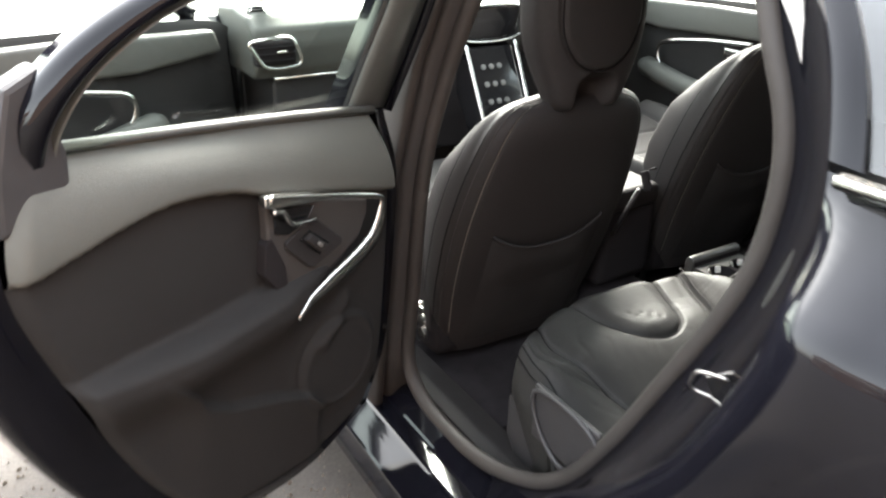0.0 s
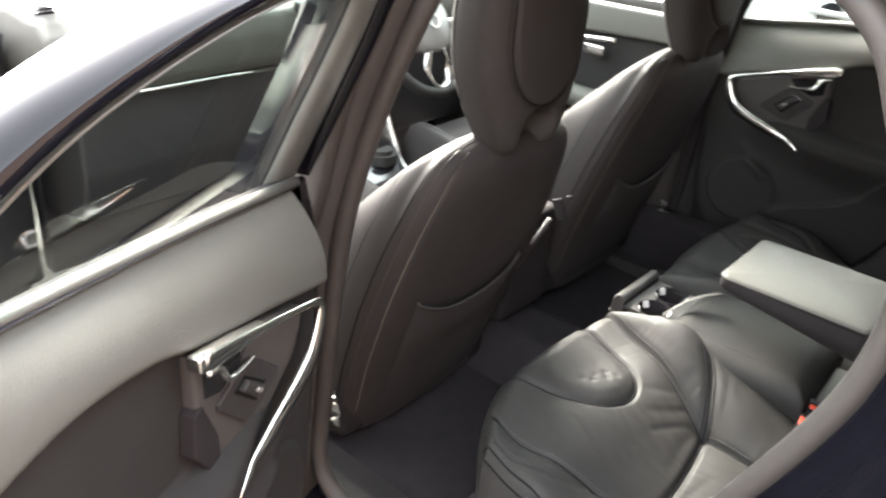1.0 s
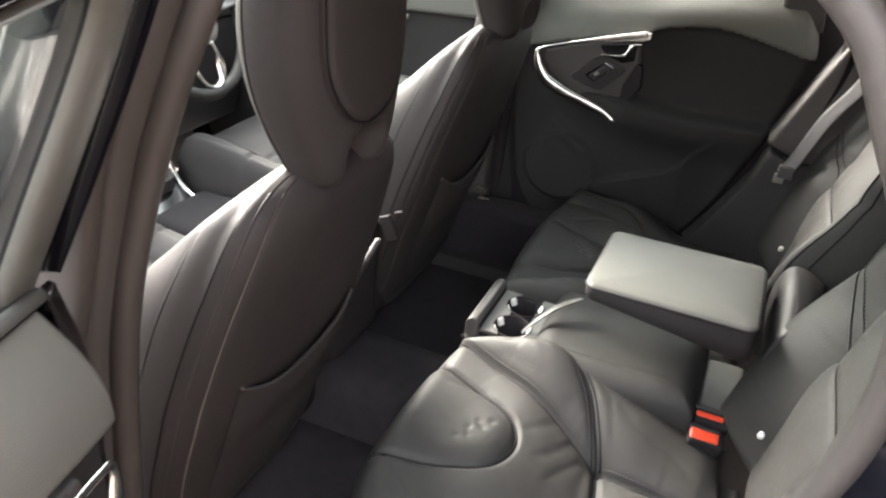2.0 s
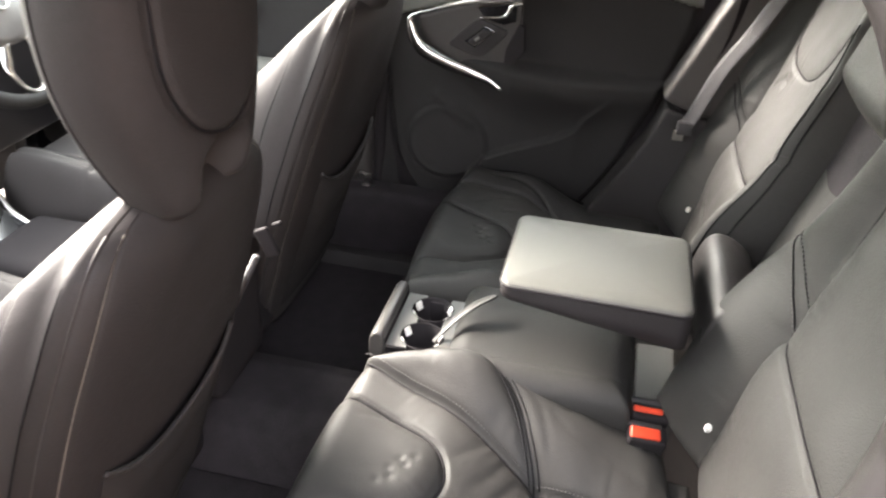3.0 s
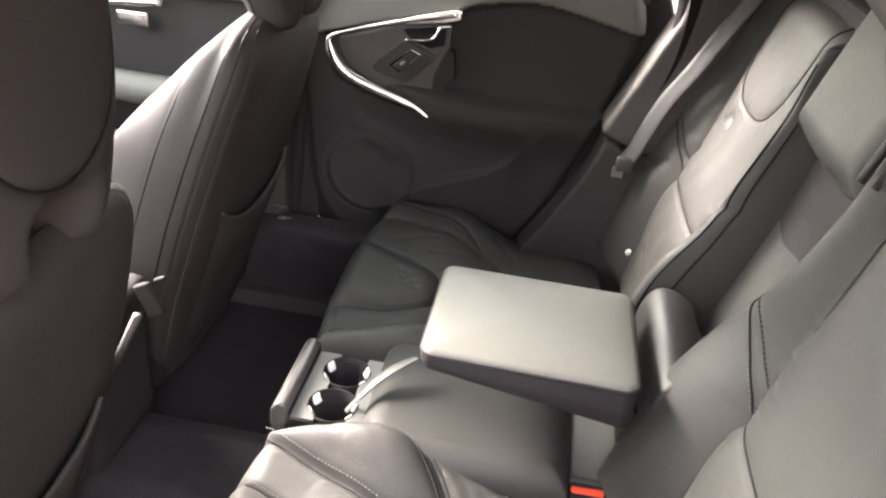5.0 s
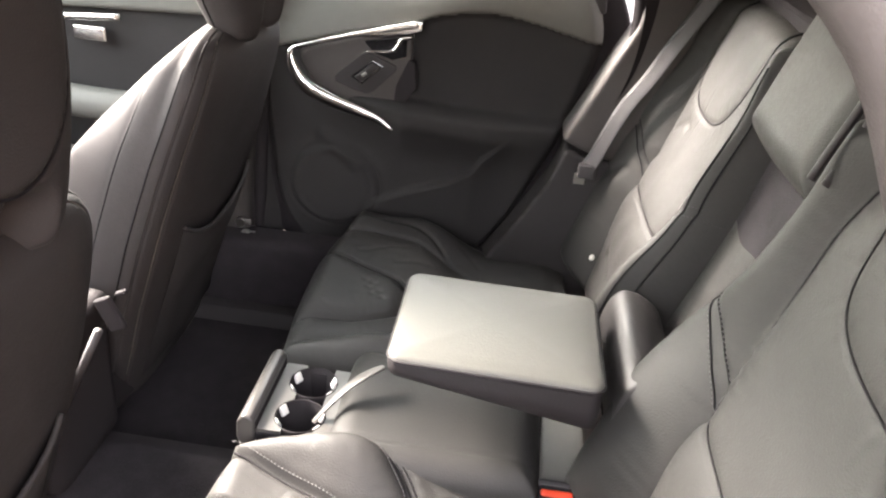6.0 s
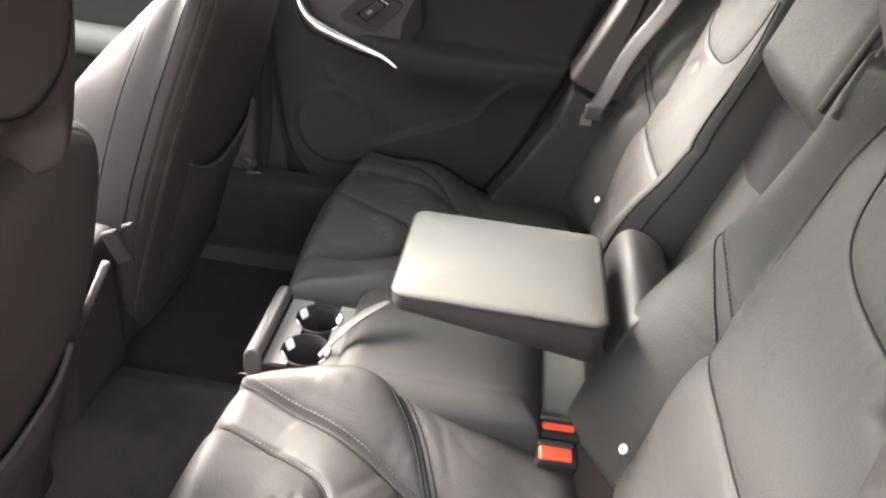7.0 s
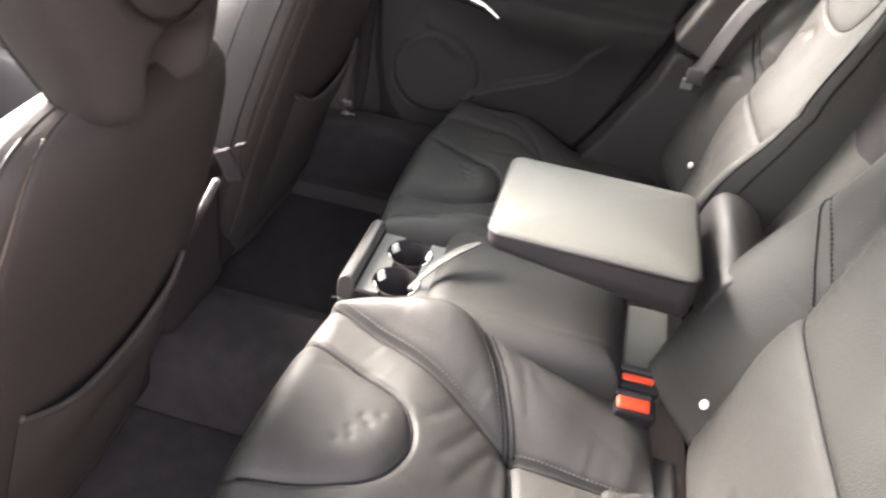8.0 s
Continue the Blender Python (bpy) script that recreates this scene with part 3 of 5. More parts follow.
def outline_door(k=0.0):
    """The edge of a rear door's inner panel in (y, z), grown by k: bottom, front, top, rear, each from end to end."""
    front = [(0.61 + k, 0.405 - k * 0.6), (0.672 + k, 0.50), (0.703 + k, 0.70), (0.713 + k, 0.86), (0.688 + k * 0.7, 0.985)]
    top = [(0.06 - k, 1.068), (0.22, 1.052), (0.45, 1.024), (0.688 + k * 0.7, 0.985)]
    bottom = [(0.235 - k * 0.5, 0.405 - k), (0.36, 0.378 - k), (0.50, 0.374 - k), (0.61 + k, 0.405 - k * 0.6)]
    rear = [(0.235 - k * 0.5, 0.405 - k), (0.145 - k * 1.4, 0.54 - k * 0.6), (0.06 - k * 1.7, 0.76 - k * 0.4), (0.018 - k * 1.3, 0.93), (0.06 - k, 1.068)]
    return [smooth(np.array(c), 70) for c in (bottom, front, top, rear)]


def coons(bottom, front, top, rear):
    n = len(bottom)
    s, t = np.meshgrid(np.linspace(0, 1, n), np.linspace(0, 1, n), indexing="ij")
    s, t = s[..., None], t[..., None]
    return ((1 - t) * bottom[:, None] + t * top[:, None] + (1 - s) * rear[None] + s * front[None]
            - (1 - s) * (1 - t) * bottom[0] - s * (1 - t) * bottom[-1] - (1 - s) * t * top[0] - s * t * top[-1])


LOOP = smooth([(0.380, 0.932), (0.45, 0.914), (0.54, 0.888), (0.620, 0.862), (0.636, 0.852), (0.636, 0.838), (0.627, 0.812), (0.605, 0.784), (0.56, 0.763), (0.495, 0.744), (0.45, 0.730), (0.418, 0.712)], 70)
UPPER = smooth([(0.02, 0.925), (0.09, 0.940), (0.16, 0.955), (0.24, 0.963), (0.33, 0.950), (0.40, 0.925), (0.46, 0.908), (0.56, 0.882), (0.66, 0.853), (0.72, 0.84)], 60)


def door_inner(y, z):
    """How far the inner panel stands towards the cabin, from the trim's plane."""
    belt = 1.068 - 0.13 * (y - 0.06)
    split = np.interp(y, UPPER[:, 0], UPPER[:, 1])
    up = np.clip((z - split) / np.maximum(belt - split, 0.02), 0, 1)
    d = np.where(z > split, -0.014 - 0.045 * up ** 2.2, -0.034)
    d = d + groove(np.abs(z - split), 0.004, 0.006)
    # armrest: a long shelf with a flat top, that dies out behind the bow
    line = np.interp(y, [0.0, 0.09, 0.25, 0.40, 0.50, 0.72], [0.735, 0.732, 0.728, 0.734, 0.745, 0.77])
    wid = np.interp(y, [0.0, 0.12, 0.4, 0.7], [0.026, 0.030, 0.034, 0.02])
    amp = np.interp(y, [0.02, 0.08, 0.22, 0.40, 0.50, 0.60], [0.0, 0.030, 0.052, 0.050, 0.022, 0.0])
    up_side, low_side = np.exp(-((z - line) / wid) ** 6), np.exp(-((z - line) / (wid * 1.9)) ** 2)
    d = d + amp * np.where(z > line, up_side, low_side)
    # loudspeaker swelling with a raised ring
    rad = np.hypot(y - 0.545, (z - 0.555) / 0.95)
    d = d + 0.014 * np.exp(-(rad / 0.105) ** 6) + 0.004 * np.exp(-((rad - 0.088) / 0.008) ** 2) + groove(np.abs(rad - 0.102), 0.005, 0.004)
    # map pocket: its mouth rises towards the rear
    mouth = np.interp(y, [0.10, 0.225, 0.245, 0.29, 0.39, 0.455, 0.49, 0.60], [0.80, 0.668, 0.632, 0.602, 0.562, 0.532, 0.49, 0.35])
    low = step(mouth - z, -0.004, 0.006) * step(y, 0.16, 0.24) * step(0.50 - y, 0.0, 0.03)
    d = d + 0.020 * low * np.exp(-np.clip(mouth - z, 0, 1) / 0.12)
    # pinched fold under the armrest's front
    d = d + 0.010 * np.exp(-(dist_to(y, z, [(0.57, 0.67), (0.50, 0.615)]) / 0.014) ** 2)
    return d


def rear_door(label):
    rings = []
    for k, dd in ((0.0, -0.052), (0.012, -0.056), (0.04, -0.058), (0.046, -0.066), (0.048, -0.15), (0.04, -0.16)):
        b, f, tt, r = outline_door(k)
        loop = np.vstack([b[:-1], f[:-1], tt[::-1][:-1], r[::-1][:-1]])
        # the shell thins towards the window's foot
        rings.append(np.column_stack([TRIM_X + dd + (-dd - 0.066) * (dd < -0.1) * 0.75 * step(loop[:, 1], 0.80, 1.0), loop[:, 0], loop[:, 1] - 0.035 * (dd < -0.1) * step(loop[:, 1], 0.88, 1.0)]))
    # the shut door's painted edge is coloured dull black, as if unlit
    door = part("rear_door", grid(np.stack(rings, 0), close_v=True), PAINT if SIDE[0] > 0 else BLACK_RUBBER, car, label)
    C = coons(*outline_door())
    y, z = C[..., 0], C[..., 1]
    n = 150
    s, t = np.linspace(0, 69, n), np.linspace(0, 69, n)
    def up2(a):
        a = np.stack([np.interp(s, np.arange(70), a[:, j]) for j in range(70)], 1)
        return np.stack([np.interp(t, np.arange(70), a[i]) for i in range(n)], 0)
    y, z = up2(y), up2(z)
    edge = np.minimum(np.minimum(np.arange(n)[:, None], n - 1 - np.arange(n)[:, None]), np.minimum(np.arange(n)[None], 2 * (n - 1 - np.arange(n)[None])))
    d = door_inner(y, z) - 0.02 * np.clip(1 - edge / 5.0, 0, 1) ** 2
    P = np.stack([TRIM_X + d, y, z], -1)
    split = np.interp(y, UPPER[:, 0], UPPER[:, 1])
    panel = part("inner_panel", grid(P), FABRIC, door, "dark moulded lower door panel")
    me = panel.data
    me.materials.append(SOFT)
    zc = (z[:-1, :-1] + z[1:, 1:]) / 2 - (split[:-1, :-1] + split[1:, 1:]) / 2
    me.polygons.foreach_set("material_index", (zc > 0).astype(int).ravel().tolist())
    C2 = coons(*outline_door(0.04))
    bulge = -0.16 - 0.02 * np.sin(np.pi * np.clip((C2[..., 1] - 0.35) / 0.75, 0, 1)) + 0.070 * step(C2[..., 1], 0.80, 1.0)
    part("outer_skin", grid(np.stack([TRIM_X + bulge, C2[..., 0], C2[..., 1] - 0.035 * step(C2[..., 1], 0.88, 1.0)], -1), flip=True), PAINT, door)
    # window frame leaning inwards, with the pane in it
    def win(py, pz, out=0.0):
        return (TRIM_X - 0.078 + 0.46 * (pz - 0.985) + out, py, pz)
    if SIDE[0] > 0:
        inner = smooth([(0.650, 0.975), (0.656, 1.08), (0.664, 1.17), (0.662, 1.235), (0.640, 1.262), (0.56, 1.266), (0.48, 1.265), (0.40, 1.258), (0.30, 1.238), (0.215, 1.207), (0.145, 1.155), (0.112, 1.10), (0.104, 1.062)], 100)
        outer = smooth([(0.767, 0.965), (0.772, 1.08), (0.768, 1.18), (0.745, 1.262), (0.690, 1.294), (0.59, 1.300), (0.49, 1.299), (0.39, 1.290), (0.285, 1.268), (0.195, 1.235), (0.115, 1.18), (0.065, 1.11), (0.055, 1.045)], 100)
    else:
        inner = smooth([(0.708, 0.982), (0.708, 1.10), (0.700, 1.195), (0.672, 1.232), (0.53, 1.238), (0.40, 1.232), (0.30, 1.213), (0.215, 1.185), (0.145, 1.143), (0.112, 1.095), (0.104, 1.062)], 100)
        outer = smooth([(0.757, 0.965), (0.762, 1.11), (0.754, 1.235), (0.715, 1.295), (0.53, 1.328), (0.39, 1.322), (0.265, 1.295), (0.155, 1.250), (0.070, 1.190), (0.025, 1.11), (0.012, 1.045)], 100)
    # the satin trim covers the post and narrows along the top bar
    share = (0.14 + 0.82 * step(inner[:, 0], 0.60, 0.645))[:, None]
    mid = inner * (1 - share) + outer * share
    rows = []
    for a_, b_, f, out in ((inner, mid, 0, -0.010), (inner, mid, 0, -0.002), (inner, mid, 0.08, 0.004), (inner, mid, 0.30, 0.007), (inner, mid, 0.6, 0.003), (inner, mid, 1, -0.009), (inner, mid, 1, -0.011), (mid, outer, 0.27, 0.010), (mid, outer, 0.55, 0.010), (mid, outer, 0.84, 0.0), (mid, outer, 1, -0.022), (mid, outer, 1, -0.055), (inner, mid, 0, -0.06), (inner, mid, 0, -0.010)):
        rows.append([win(p, q, out) for p, q in a_ * (1 - f) + b_ * f])
    rows = np.array(rows)
    part("window_frame", grid(rows[6:]), PAINT, door, "gloss black window frame")
    # far frame trim takes a darker material to stand for shade
    part("frame_trim", grid(rows[:7]), FRAME_TRIM if SIDE[0] > 0 else RUBBER, door, "inner frame trim, satin grey near, darkened far")
    base = np.column_stack([np.linspace(inner[0, 0], 0.104, 100), np.linspace(0.972, 1.055, 100)])
    k = np.linspace(0, 1, 24)[:, None, None]
    pane2 = inner[None] * k + base[None] * (1 - k)
    pane = part("pane", grid(np.array([[win(a, b, -0.012) for a, b in row] for row in pane2])), PANE, door, "clear side glass")
    pane.visible_shadow = False
    part("belt_ledge", tube([(TRIM_X - 0.066, 0.10, 1.066), (TRIM_X - 0.064, 0.3, 1.043), (TRIM_X - 0.062, 0.5, 1.017), (TRIM_X - 0.060, 0.69, 0.988)], 0.008, 10), SOFT, door)
    part("corner_cover", prism([(0.02, 0.985), (0.03, 1.06), (0.06, 1.15), (0.108, 1.17), (0.118, 1.06), (0.11, 0.985)], TRIM_X - 0.075, TRIM_X - 0.035, "x", 0.008), PLASTIC, door)
    tl = outline_door(0.02)[2][3:-3]
    slot = np.stack([np.column_stack([np.full(len(tl), TRIM_X + dx), tl + [0, dz]]) for dx, dz in ((-0.060, -0.004), (-0.066, 0.006), (-0.076, 0.006), (-0.082, 0.0), (-0.088, -0.02))])
    part("glass_slot_seal", grid(slot), BLACK_RUBBER, door, "dull rubber lining of the glass slot")
    # bright bow, lever, switch
    top = np.column_stack([TRIM_X + np.maximum(0.004, door_inner(LOOP[:, 0], LOOP[:, 1]) + 0.004), LOOP])
    rad = np.interp(np.linspace(0, 1, 70), [0, 0.2, 0.48, 0.54, 0.65, 0.85, 1], [0.008, 0.005, 0.005, 0.012, 0.0165, 0.014, 0.004])
    part("trim_bow", tube(top, rad, 10, flat=0.55, up=(1, 0, 0)), CHROME, door, "satin chrome trim bow")
    part("pull_cup", prism([(0.392, 0.918), (0.50, 0.893), (0.622, 0.852), (0.620, 0.825), (0.598, 0.788), (0.54, 0.757), (0.455, 0.728), (0.425, 0.745), (0.405, 0.79), (0.390, 0.84)], TRIM_X - 0.040, TRIM_X - 0.016, "x", 0.007, 3, True), PILLAR, door, "grey moulded pull console")
    # no real hollow: a black plate on the console stands for its shade
    part("grip_shade", prism([(0.382, 0.852), (0.396, 0.858), (0.420, 0.800), (0.422, 0.768), (0.400, 0.765), (0.376, 0.800)], TRIM_X - 0.034, TRIM_X - 0.0135, "x", 0.003), BLACK_RUBBER, door, "dark plate for the shade in the grip hollow")
    part("lever_well", prism([(0.402, 0.905), (0.490, 0.884), (0.470, 0.862), (0.430, 0.852), (0.402, 0.862)], TRIM_X - 0.020, TRIM_X - 0.0135, "x", 0.002), GLOSS, door)
    part("lever", prism([(0.372, 0.938), (0.400, 0.932), (0.450, 0.919), (0.502, 0.903), (0.506, 0.894), (0.452, 0.901), (0.420, 0.908), (0.396, 0.911), (0.372, 0.920)], TRIM_X - 0.012, TRIM_X + 0.006, "x", 0.004, 3, True), CHROME, door, "broad satin chrome blade of the door lever")
    part("lever_bend", tube(smooth([(TRIM_X - 0.004, 0.392, 0.906), (TRIM_X - 0.003, 0.412, 0.900), (TRIM_X - 0.002, 0.420, 0.884), (TRIM_X - 0.002, 0.430, 0.874), (TRIM_X - 0.003, 0.455, 0.869), (TRIM_X - 0.005, 0.482, 0.866)], 30), np.interp(np.arange(30), [0, 8, 16, 29], [0.007, 0.0065, 0.005, 0.003]), 8, flat=0.7), CHROME, door, "bent chrome foot of the lever")
    sw = part("switch_plate", prism([(0.420, 0.842), (0.476, 0.862), (0.492, 0.858), (0.548, 0.806), (0.546, 0.795), (0.480, 0.776), (0.466, 0.782), (0.420, 0.832)], TRIM_X - 0.018, TRIM_X - 0.010, "x", 0.003, 3), CABIN_TRIM, door, "dark plate round the window switch")
    part("switch_well", prism([(0.447, 0.838), (0.470, 0.848), (0.514, 0.810), (0.490, 0.796)], TRIM_X - 0.012, TRIM_X - 0.0085, "x", 0.001), GLOSS, sw)
    part("window_switch", prism([(0.455, 0.837), (0.470, 0.843), (0.505, 0.811), (0.489, 0.802)], TRIM_X - 0.010, TRIM_X - 0.001, "x", 0.003, 3, True), CABIN_TRIM, sw)
    part("switch_lip", box((TRIM_X + 0.0005, 0.484, 0.820), (0.004, 0.012, 0.006), 0.0018, 3, rot=(-40, 0, 0)), PLASTIC_GREY, sw, "pale mark on the switch")
    part("latch", box((TRIM_X - 0.10, -0.005, 0.80), (0.03, 0.02, 0.09), 0.004), STEEL, door)
    return door


left_door = rear_door("open black rear door with grey padding and a chrome bow")
OPENED = 67.0


def swing(ob, hinge, degrees, drop=0.0):
    """Opens a door of the car about its upright hinge."""
    h = Vector(hinge) - Vector(car.location)
    ob.matrix_basis = Matrix.Translation((0, 0, -drop)) @ Matrix.Translation(h) @ Matrix.Rotation(radians(-degrees), 4, "Z") @ Matrix.Translation(-h)


swing(left_door, HINGE, OPENED, 0.03)
SIDE[0] = -1
rear_door("shut rear door with dark panel and a chrome bow")
part("door_step", box((-0.655, 0.42, 0.32), (0.09, 0.94, 0.22), 0.03, 4), CARPET, car, "carpeted step under the far door")
SIDE[0] = 1

# ---------------------------------------------------------------- rear bench
CX, CY = -0.362, 0.265
U_PAD = smooth([(-0.185, 0.53), (-0.205, 0.46), (-0.235, 0.375), (-0.265, 0.335), (-0.315, 0.322), (-0.37, 0.345), (-0.40, 0.40), (-0.425, 0.47), (-0.435, 0.53)], 50)
SEAM_IN = smooth([(-0.10, 0.52), (-0.125, 0.46), (-0.165, 0.36), (-0.205, 0.27), (-0.235, 0.20), (-0.25, 0.10), (-0.255, 0.0)], 50)
SEAM_OUT = smooth([(-0.53, 0.52), (-0.555, 0.44), (-0.548, 0.36), (-0.525, 0.27), (-0.50, 0.185), (-0.50, 0.08), (-0.505, 0.0)], 50)
SEAM_ACROSS = smooth([(-0.235, 0.20), (-0.32, 0.186), (-0.42, 0.178), (-0.50, 0.185)], 30)
SEAM_BOLSTER = smooth([(-0.07, 0.315), (-0.10, 0.285), (-0.15, 0.245), (-0.20, 0.218), (-0.235, 0.20)], 30)
SEAM_OUT2 = smooth([(-0.60, 0.47), (-0.60, 0.40), (-0.575, 0.315), (-0.525, 0.26)], 30)
CREASES = [[(-0.262, 0.318), (-0.225, 0.288), (-0.180, 0.270)], [(-0.300, 0.286), (-0.262, 0.262), (-0.222, 0.247)],
           [(-0.150, 0.19), (-0.172, 0.160), (-0.185, 0.125)], [(-0.115, 0.20), (-0.132, 0.165)], [(-0.15, 0.46), (-0.175, 0.41)], [(-0.13, 0.40), (-0.155, 0.33)],
           [(-0.60, 0.36), (-0.56, 0.28)], [(-0.185, 0.11), (-0.21, 0.06)], [(-0.36, 0.205), (-0.30, 0.215), (-0.245, 0.212)], [(-0.40, 0.155), (-0.34, 0.145)]]


FINE_CREASES = [[(-0.33, 0.262), (-0.29, 0.245), (-0.25, 0.225)], [(-0.44, 0.36), (-0.47, 0.30)], [(-0.10, 0.36), (-0.125, 0.33)], [(-0.09, 0.42), (-0.115, 0.385)],
                [(-0.115, 0.24), (-0.145, 0.21), (-0.20, 0.19)], [(-0.46, 0.44), (-0.50, 0.39), (-0.51, 0.33)], [(-0.58, 0.24), (-0.54, 0.20)], [(-0.42, 0.12), (-0.36, 0.10)], [(-0.24, 0.46), (-0.215, 0.40)]]


def cushion_height(x, y):
    X, Y = x + CX, y + CY
    z = 0.512 - 0.062 * step(-Y, -0.36, -0.17) + 0.012 * step(Y, 0.40, 0.5)
    side_in = X - np.interp(Y, SEAM_IN[::-1, 1], SEAM_IN[::-1, 0])
    z = z + 0.066 * np.clip(np.sin(np.clip(side_in / 0.15, 0, 1) * np.pi * 0.72), 0, 1) ** 0.8 * (1 - 0.5 * step(-Y, -0.2, -0.05))
    side_out = np.interp(Y, SEAM_OUT[::-1, 1], SEAM_OUT[::-1, 0]) - X
    z = z + 0.016 * np.clip(np.sin(np.clip(side_out / 0.12, 0, 1) * np.pi * 0.8), 0, 1)
    pad = inside(X, Y, np.vstack([U_PAD, [(-0.435, 0.7), (-0.185, 0.7)]]))
    du = dist_to(X, Y, U_PAD)
    z = z + np.where(pad, 0.011 * (1 - np.exp(-(du / 0.022) ** 2)), 0.003 * (1 - np.exp(-(du / 0.03) ** 2)))
    z = z + groove(du, 0.0055, 0.007)
    for line, w, dep in ((SEAM_IN, 0.004, 0.008), (SEAM_OUT, 0.004, 0.007), (SEAM_ACROSS, 0.005, 0.009), (SEAM_BOLSTER, 0.008, 0.007), (SEAM_OUT2, 0.004, 0.004)):
        d = dist_to(X, Y, line)
        z = z + groove(d, w * 1.3, dep) + groove(d, 0.028, 0.0040)
    for c in CREASES:
        z = z + groove(dist_to(X, Y, c), 0.0085, 0.0013)
    for c in FINE_CREASES:
        z = z + groove(dist_to(X, Y, c), 0.0065, 0.0013)
    for i, (bx, by) in enumerate([(-0.345, 0.405), (-0.335, 0.39), (-0.32, 0.395), (-0.31, 0.375), (-0.30, 0.385), (-0.29, 0.365)]):
        z = z + groove(np.hypot(X - bx, Y - by), 0.006, 0.0026)
    for i, line in enumerate((SEAM_IN, SEAM_OUT, SEAM_BOLSTER, U_PAD, SEAM_ACROSS)):
        z = z + pucker(X, Y, line[::3], 0.040, 0.021, 0.0006, 40 + i)
    return z + 0.0011 * soft_noise(X, Y, 32, 3) + 0.0005 * soft_noise(X, Y, 130, 4)


def round_corner(x, y):
    """Draws the outer front corner of a cushion back into a round, more so on the near half."""
    return y * np.where(y > 0, 1 - (0.42 if SIDE[0] > 0 else 0.10) * np.clip((-x - 0.08) / 0.20, 0, 1.1) ** 1.5, 1)


def half_cushion(bench):
    x, y, h = pillow(0.298, 0.258, 0.30, 0.20, 0.055, 0.17, lambda a, b: cushion_height(a, b) - 0.50, (230, 220), 0.03)
    P = np.stack([x + CX, round_corner(x, y) + CY - 0.10 * np.clip((0.43 - h - 0.50) / 0.17, 0, 1) * (y > 0), h + 0.50], -1)
    c = part("seat_cushion", grid(P), LEATHER, bench, "creased charcoal leather seat cushion")
    # the outer flank is parted from the top by a double seam
    au = np.linspace(-1.22, 1.22, 230)
    for k in (-0.955, -0.915):
        i_ = int(np.argmin(np.abs(au - k)))
        part("seam", tube(P[i_, 30:196] + [0, 0, 0.0006], 0.0018, 6), SEAM_DARK, c)
    def on(line, dx=0.0):
        a = np.array(line)
        t = np.gradient(a, axis=0)
        t /= np.linalg.norm(t, axis=1)[:, None] + 1e-9
        a = a + dx * np.column_stack([-t[:, 1], t[:, 0]])
        # rides on the padded face, with its rolled border
        sx, sy = (a[:, 0] - CX) / 0.298, (a[:, 1] - CY) / 0.258
        s = np.clip(np.maximum(np.abs(sx), np.abs(sy)), 0, 1)
        t = np.clip((s - 0.80) / 0.20, 0, 1)
        zz = (cushion_height(a[:, 0] - CX, a[:, 1] - CY) - 0.50) * (1 - t ** 4) - 0.055 * (1 - np.sqrt(1 - t ** 2)) + 0.50
        keep = s < 0.9
        return np.column_stack([a[:, 0], round_corner(a[:, 0] - CX, a[:, 1] - CY) + CY, zz + 0.0006])[keep]
    for line, dx in ((SEAM_BOLSTER, 0.008), (SEAM_BOLSTER, -0.008), (SEAM_OUT, 0.006), (SEAM_IN, 0.006), (SEAM_ACROSS, 0.007), (U_PAD, 0.004)):
        stitches(on(line, dx), (0, 0, 1), THREAD, c, 0.006, 0.0008)
    for line in (U_PAD, SEAM_IN, SEAM_OUT, SEAM_ACROSS):
        part("seam", tube(on(line), 0.0020, 6), SEAM_DARK, c)
    for dx in (-0.0065, 0.0, 0.0065):
        part("seam", tube(on(SEAM_BOLSTER, dx), 0.0013, 6), SEAM_DARK, c)
    return c


LEAN_T, LEAN_N = np.array([0, -0.287, 0.958]), np.array([0, 0.958, 0.287])
BACK_O = np.array([0.0, -0.100, 0.77])
BX, BHX, BHY = -0.371, 0.297, 0.325      # outer panels of the backrest


def back_place(x, s, h):
    return np.array(BACK_O)[None, None] + np.stack([x, 0 * x, 0 * x], -1) + s[..., None] * LEAN_T + h[..., None] * LEAN_N


B_SEAM_IN = smooth([(-0.165, -0.30), (-0.17, -0.20), (-0.163, -0.055), (-0.145, 0.08), (-0.135, 0.19), (-0.15, 0.27), (-0.16, 0.33)], 60)
B_SEAM_OUT = smooth([(-0.50, -0.30), (-0.505, -0.15), (-0.505, -0.05), (-0.53, 0.10), (-0.55, 0.20), (-0.54, 0.33)], 60)
B_ACROSS = smooth([(-0.163, -0.052), (-0.25, -0.056), (-0.42, -0.056), (-0.505, -0.05)], 30)
B_PAD = smooth([(-0.20, 0.34), (-0.195, 0.25), (-0.215, 0.17), (-0.27, 0.138), (-0.375, 0.130), (-0.47, 0.138), (-0.52, 0.17), (-0.535, 0.25), (-0.53, 0.34)], 60)
B_CROSS_IN = smooth([(-0.080, 0.055), (-0.115, 0.03), (-0.148, -0.015), (-0.163, -0.045)], 24)
B_CROSS_OUT = smooth([(-0.63, 0.05), (-0.58, 0.03), (-0.53, -0.02), (-0.508, -0.045)], 24)


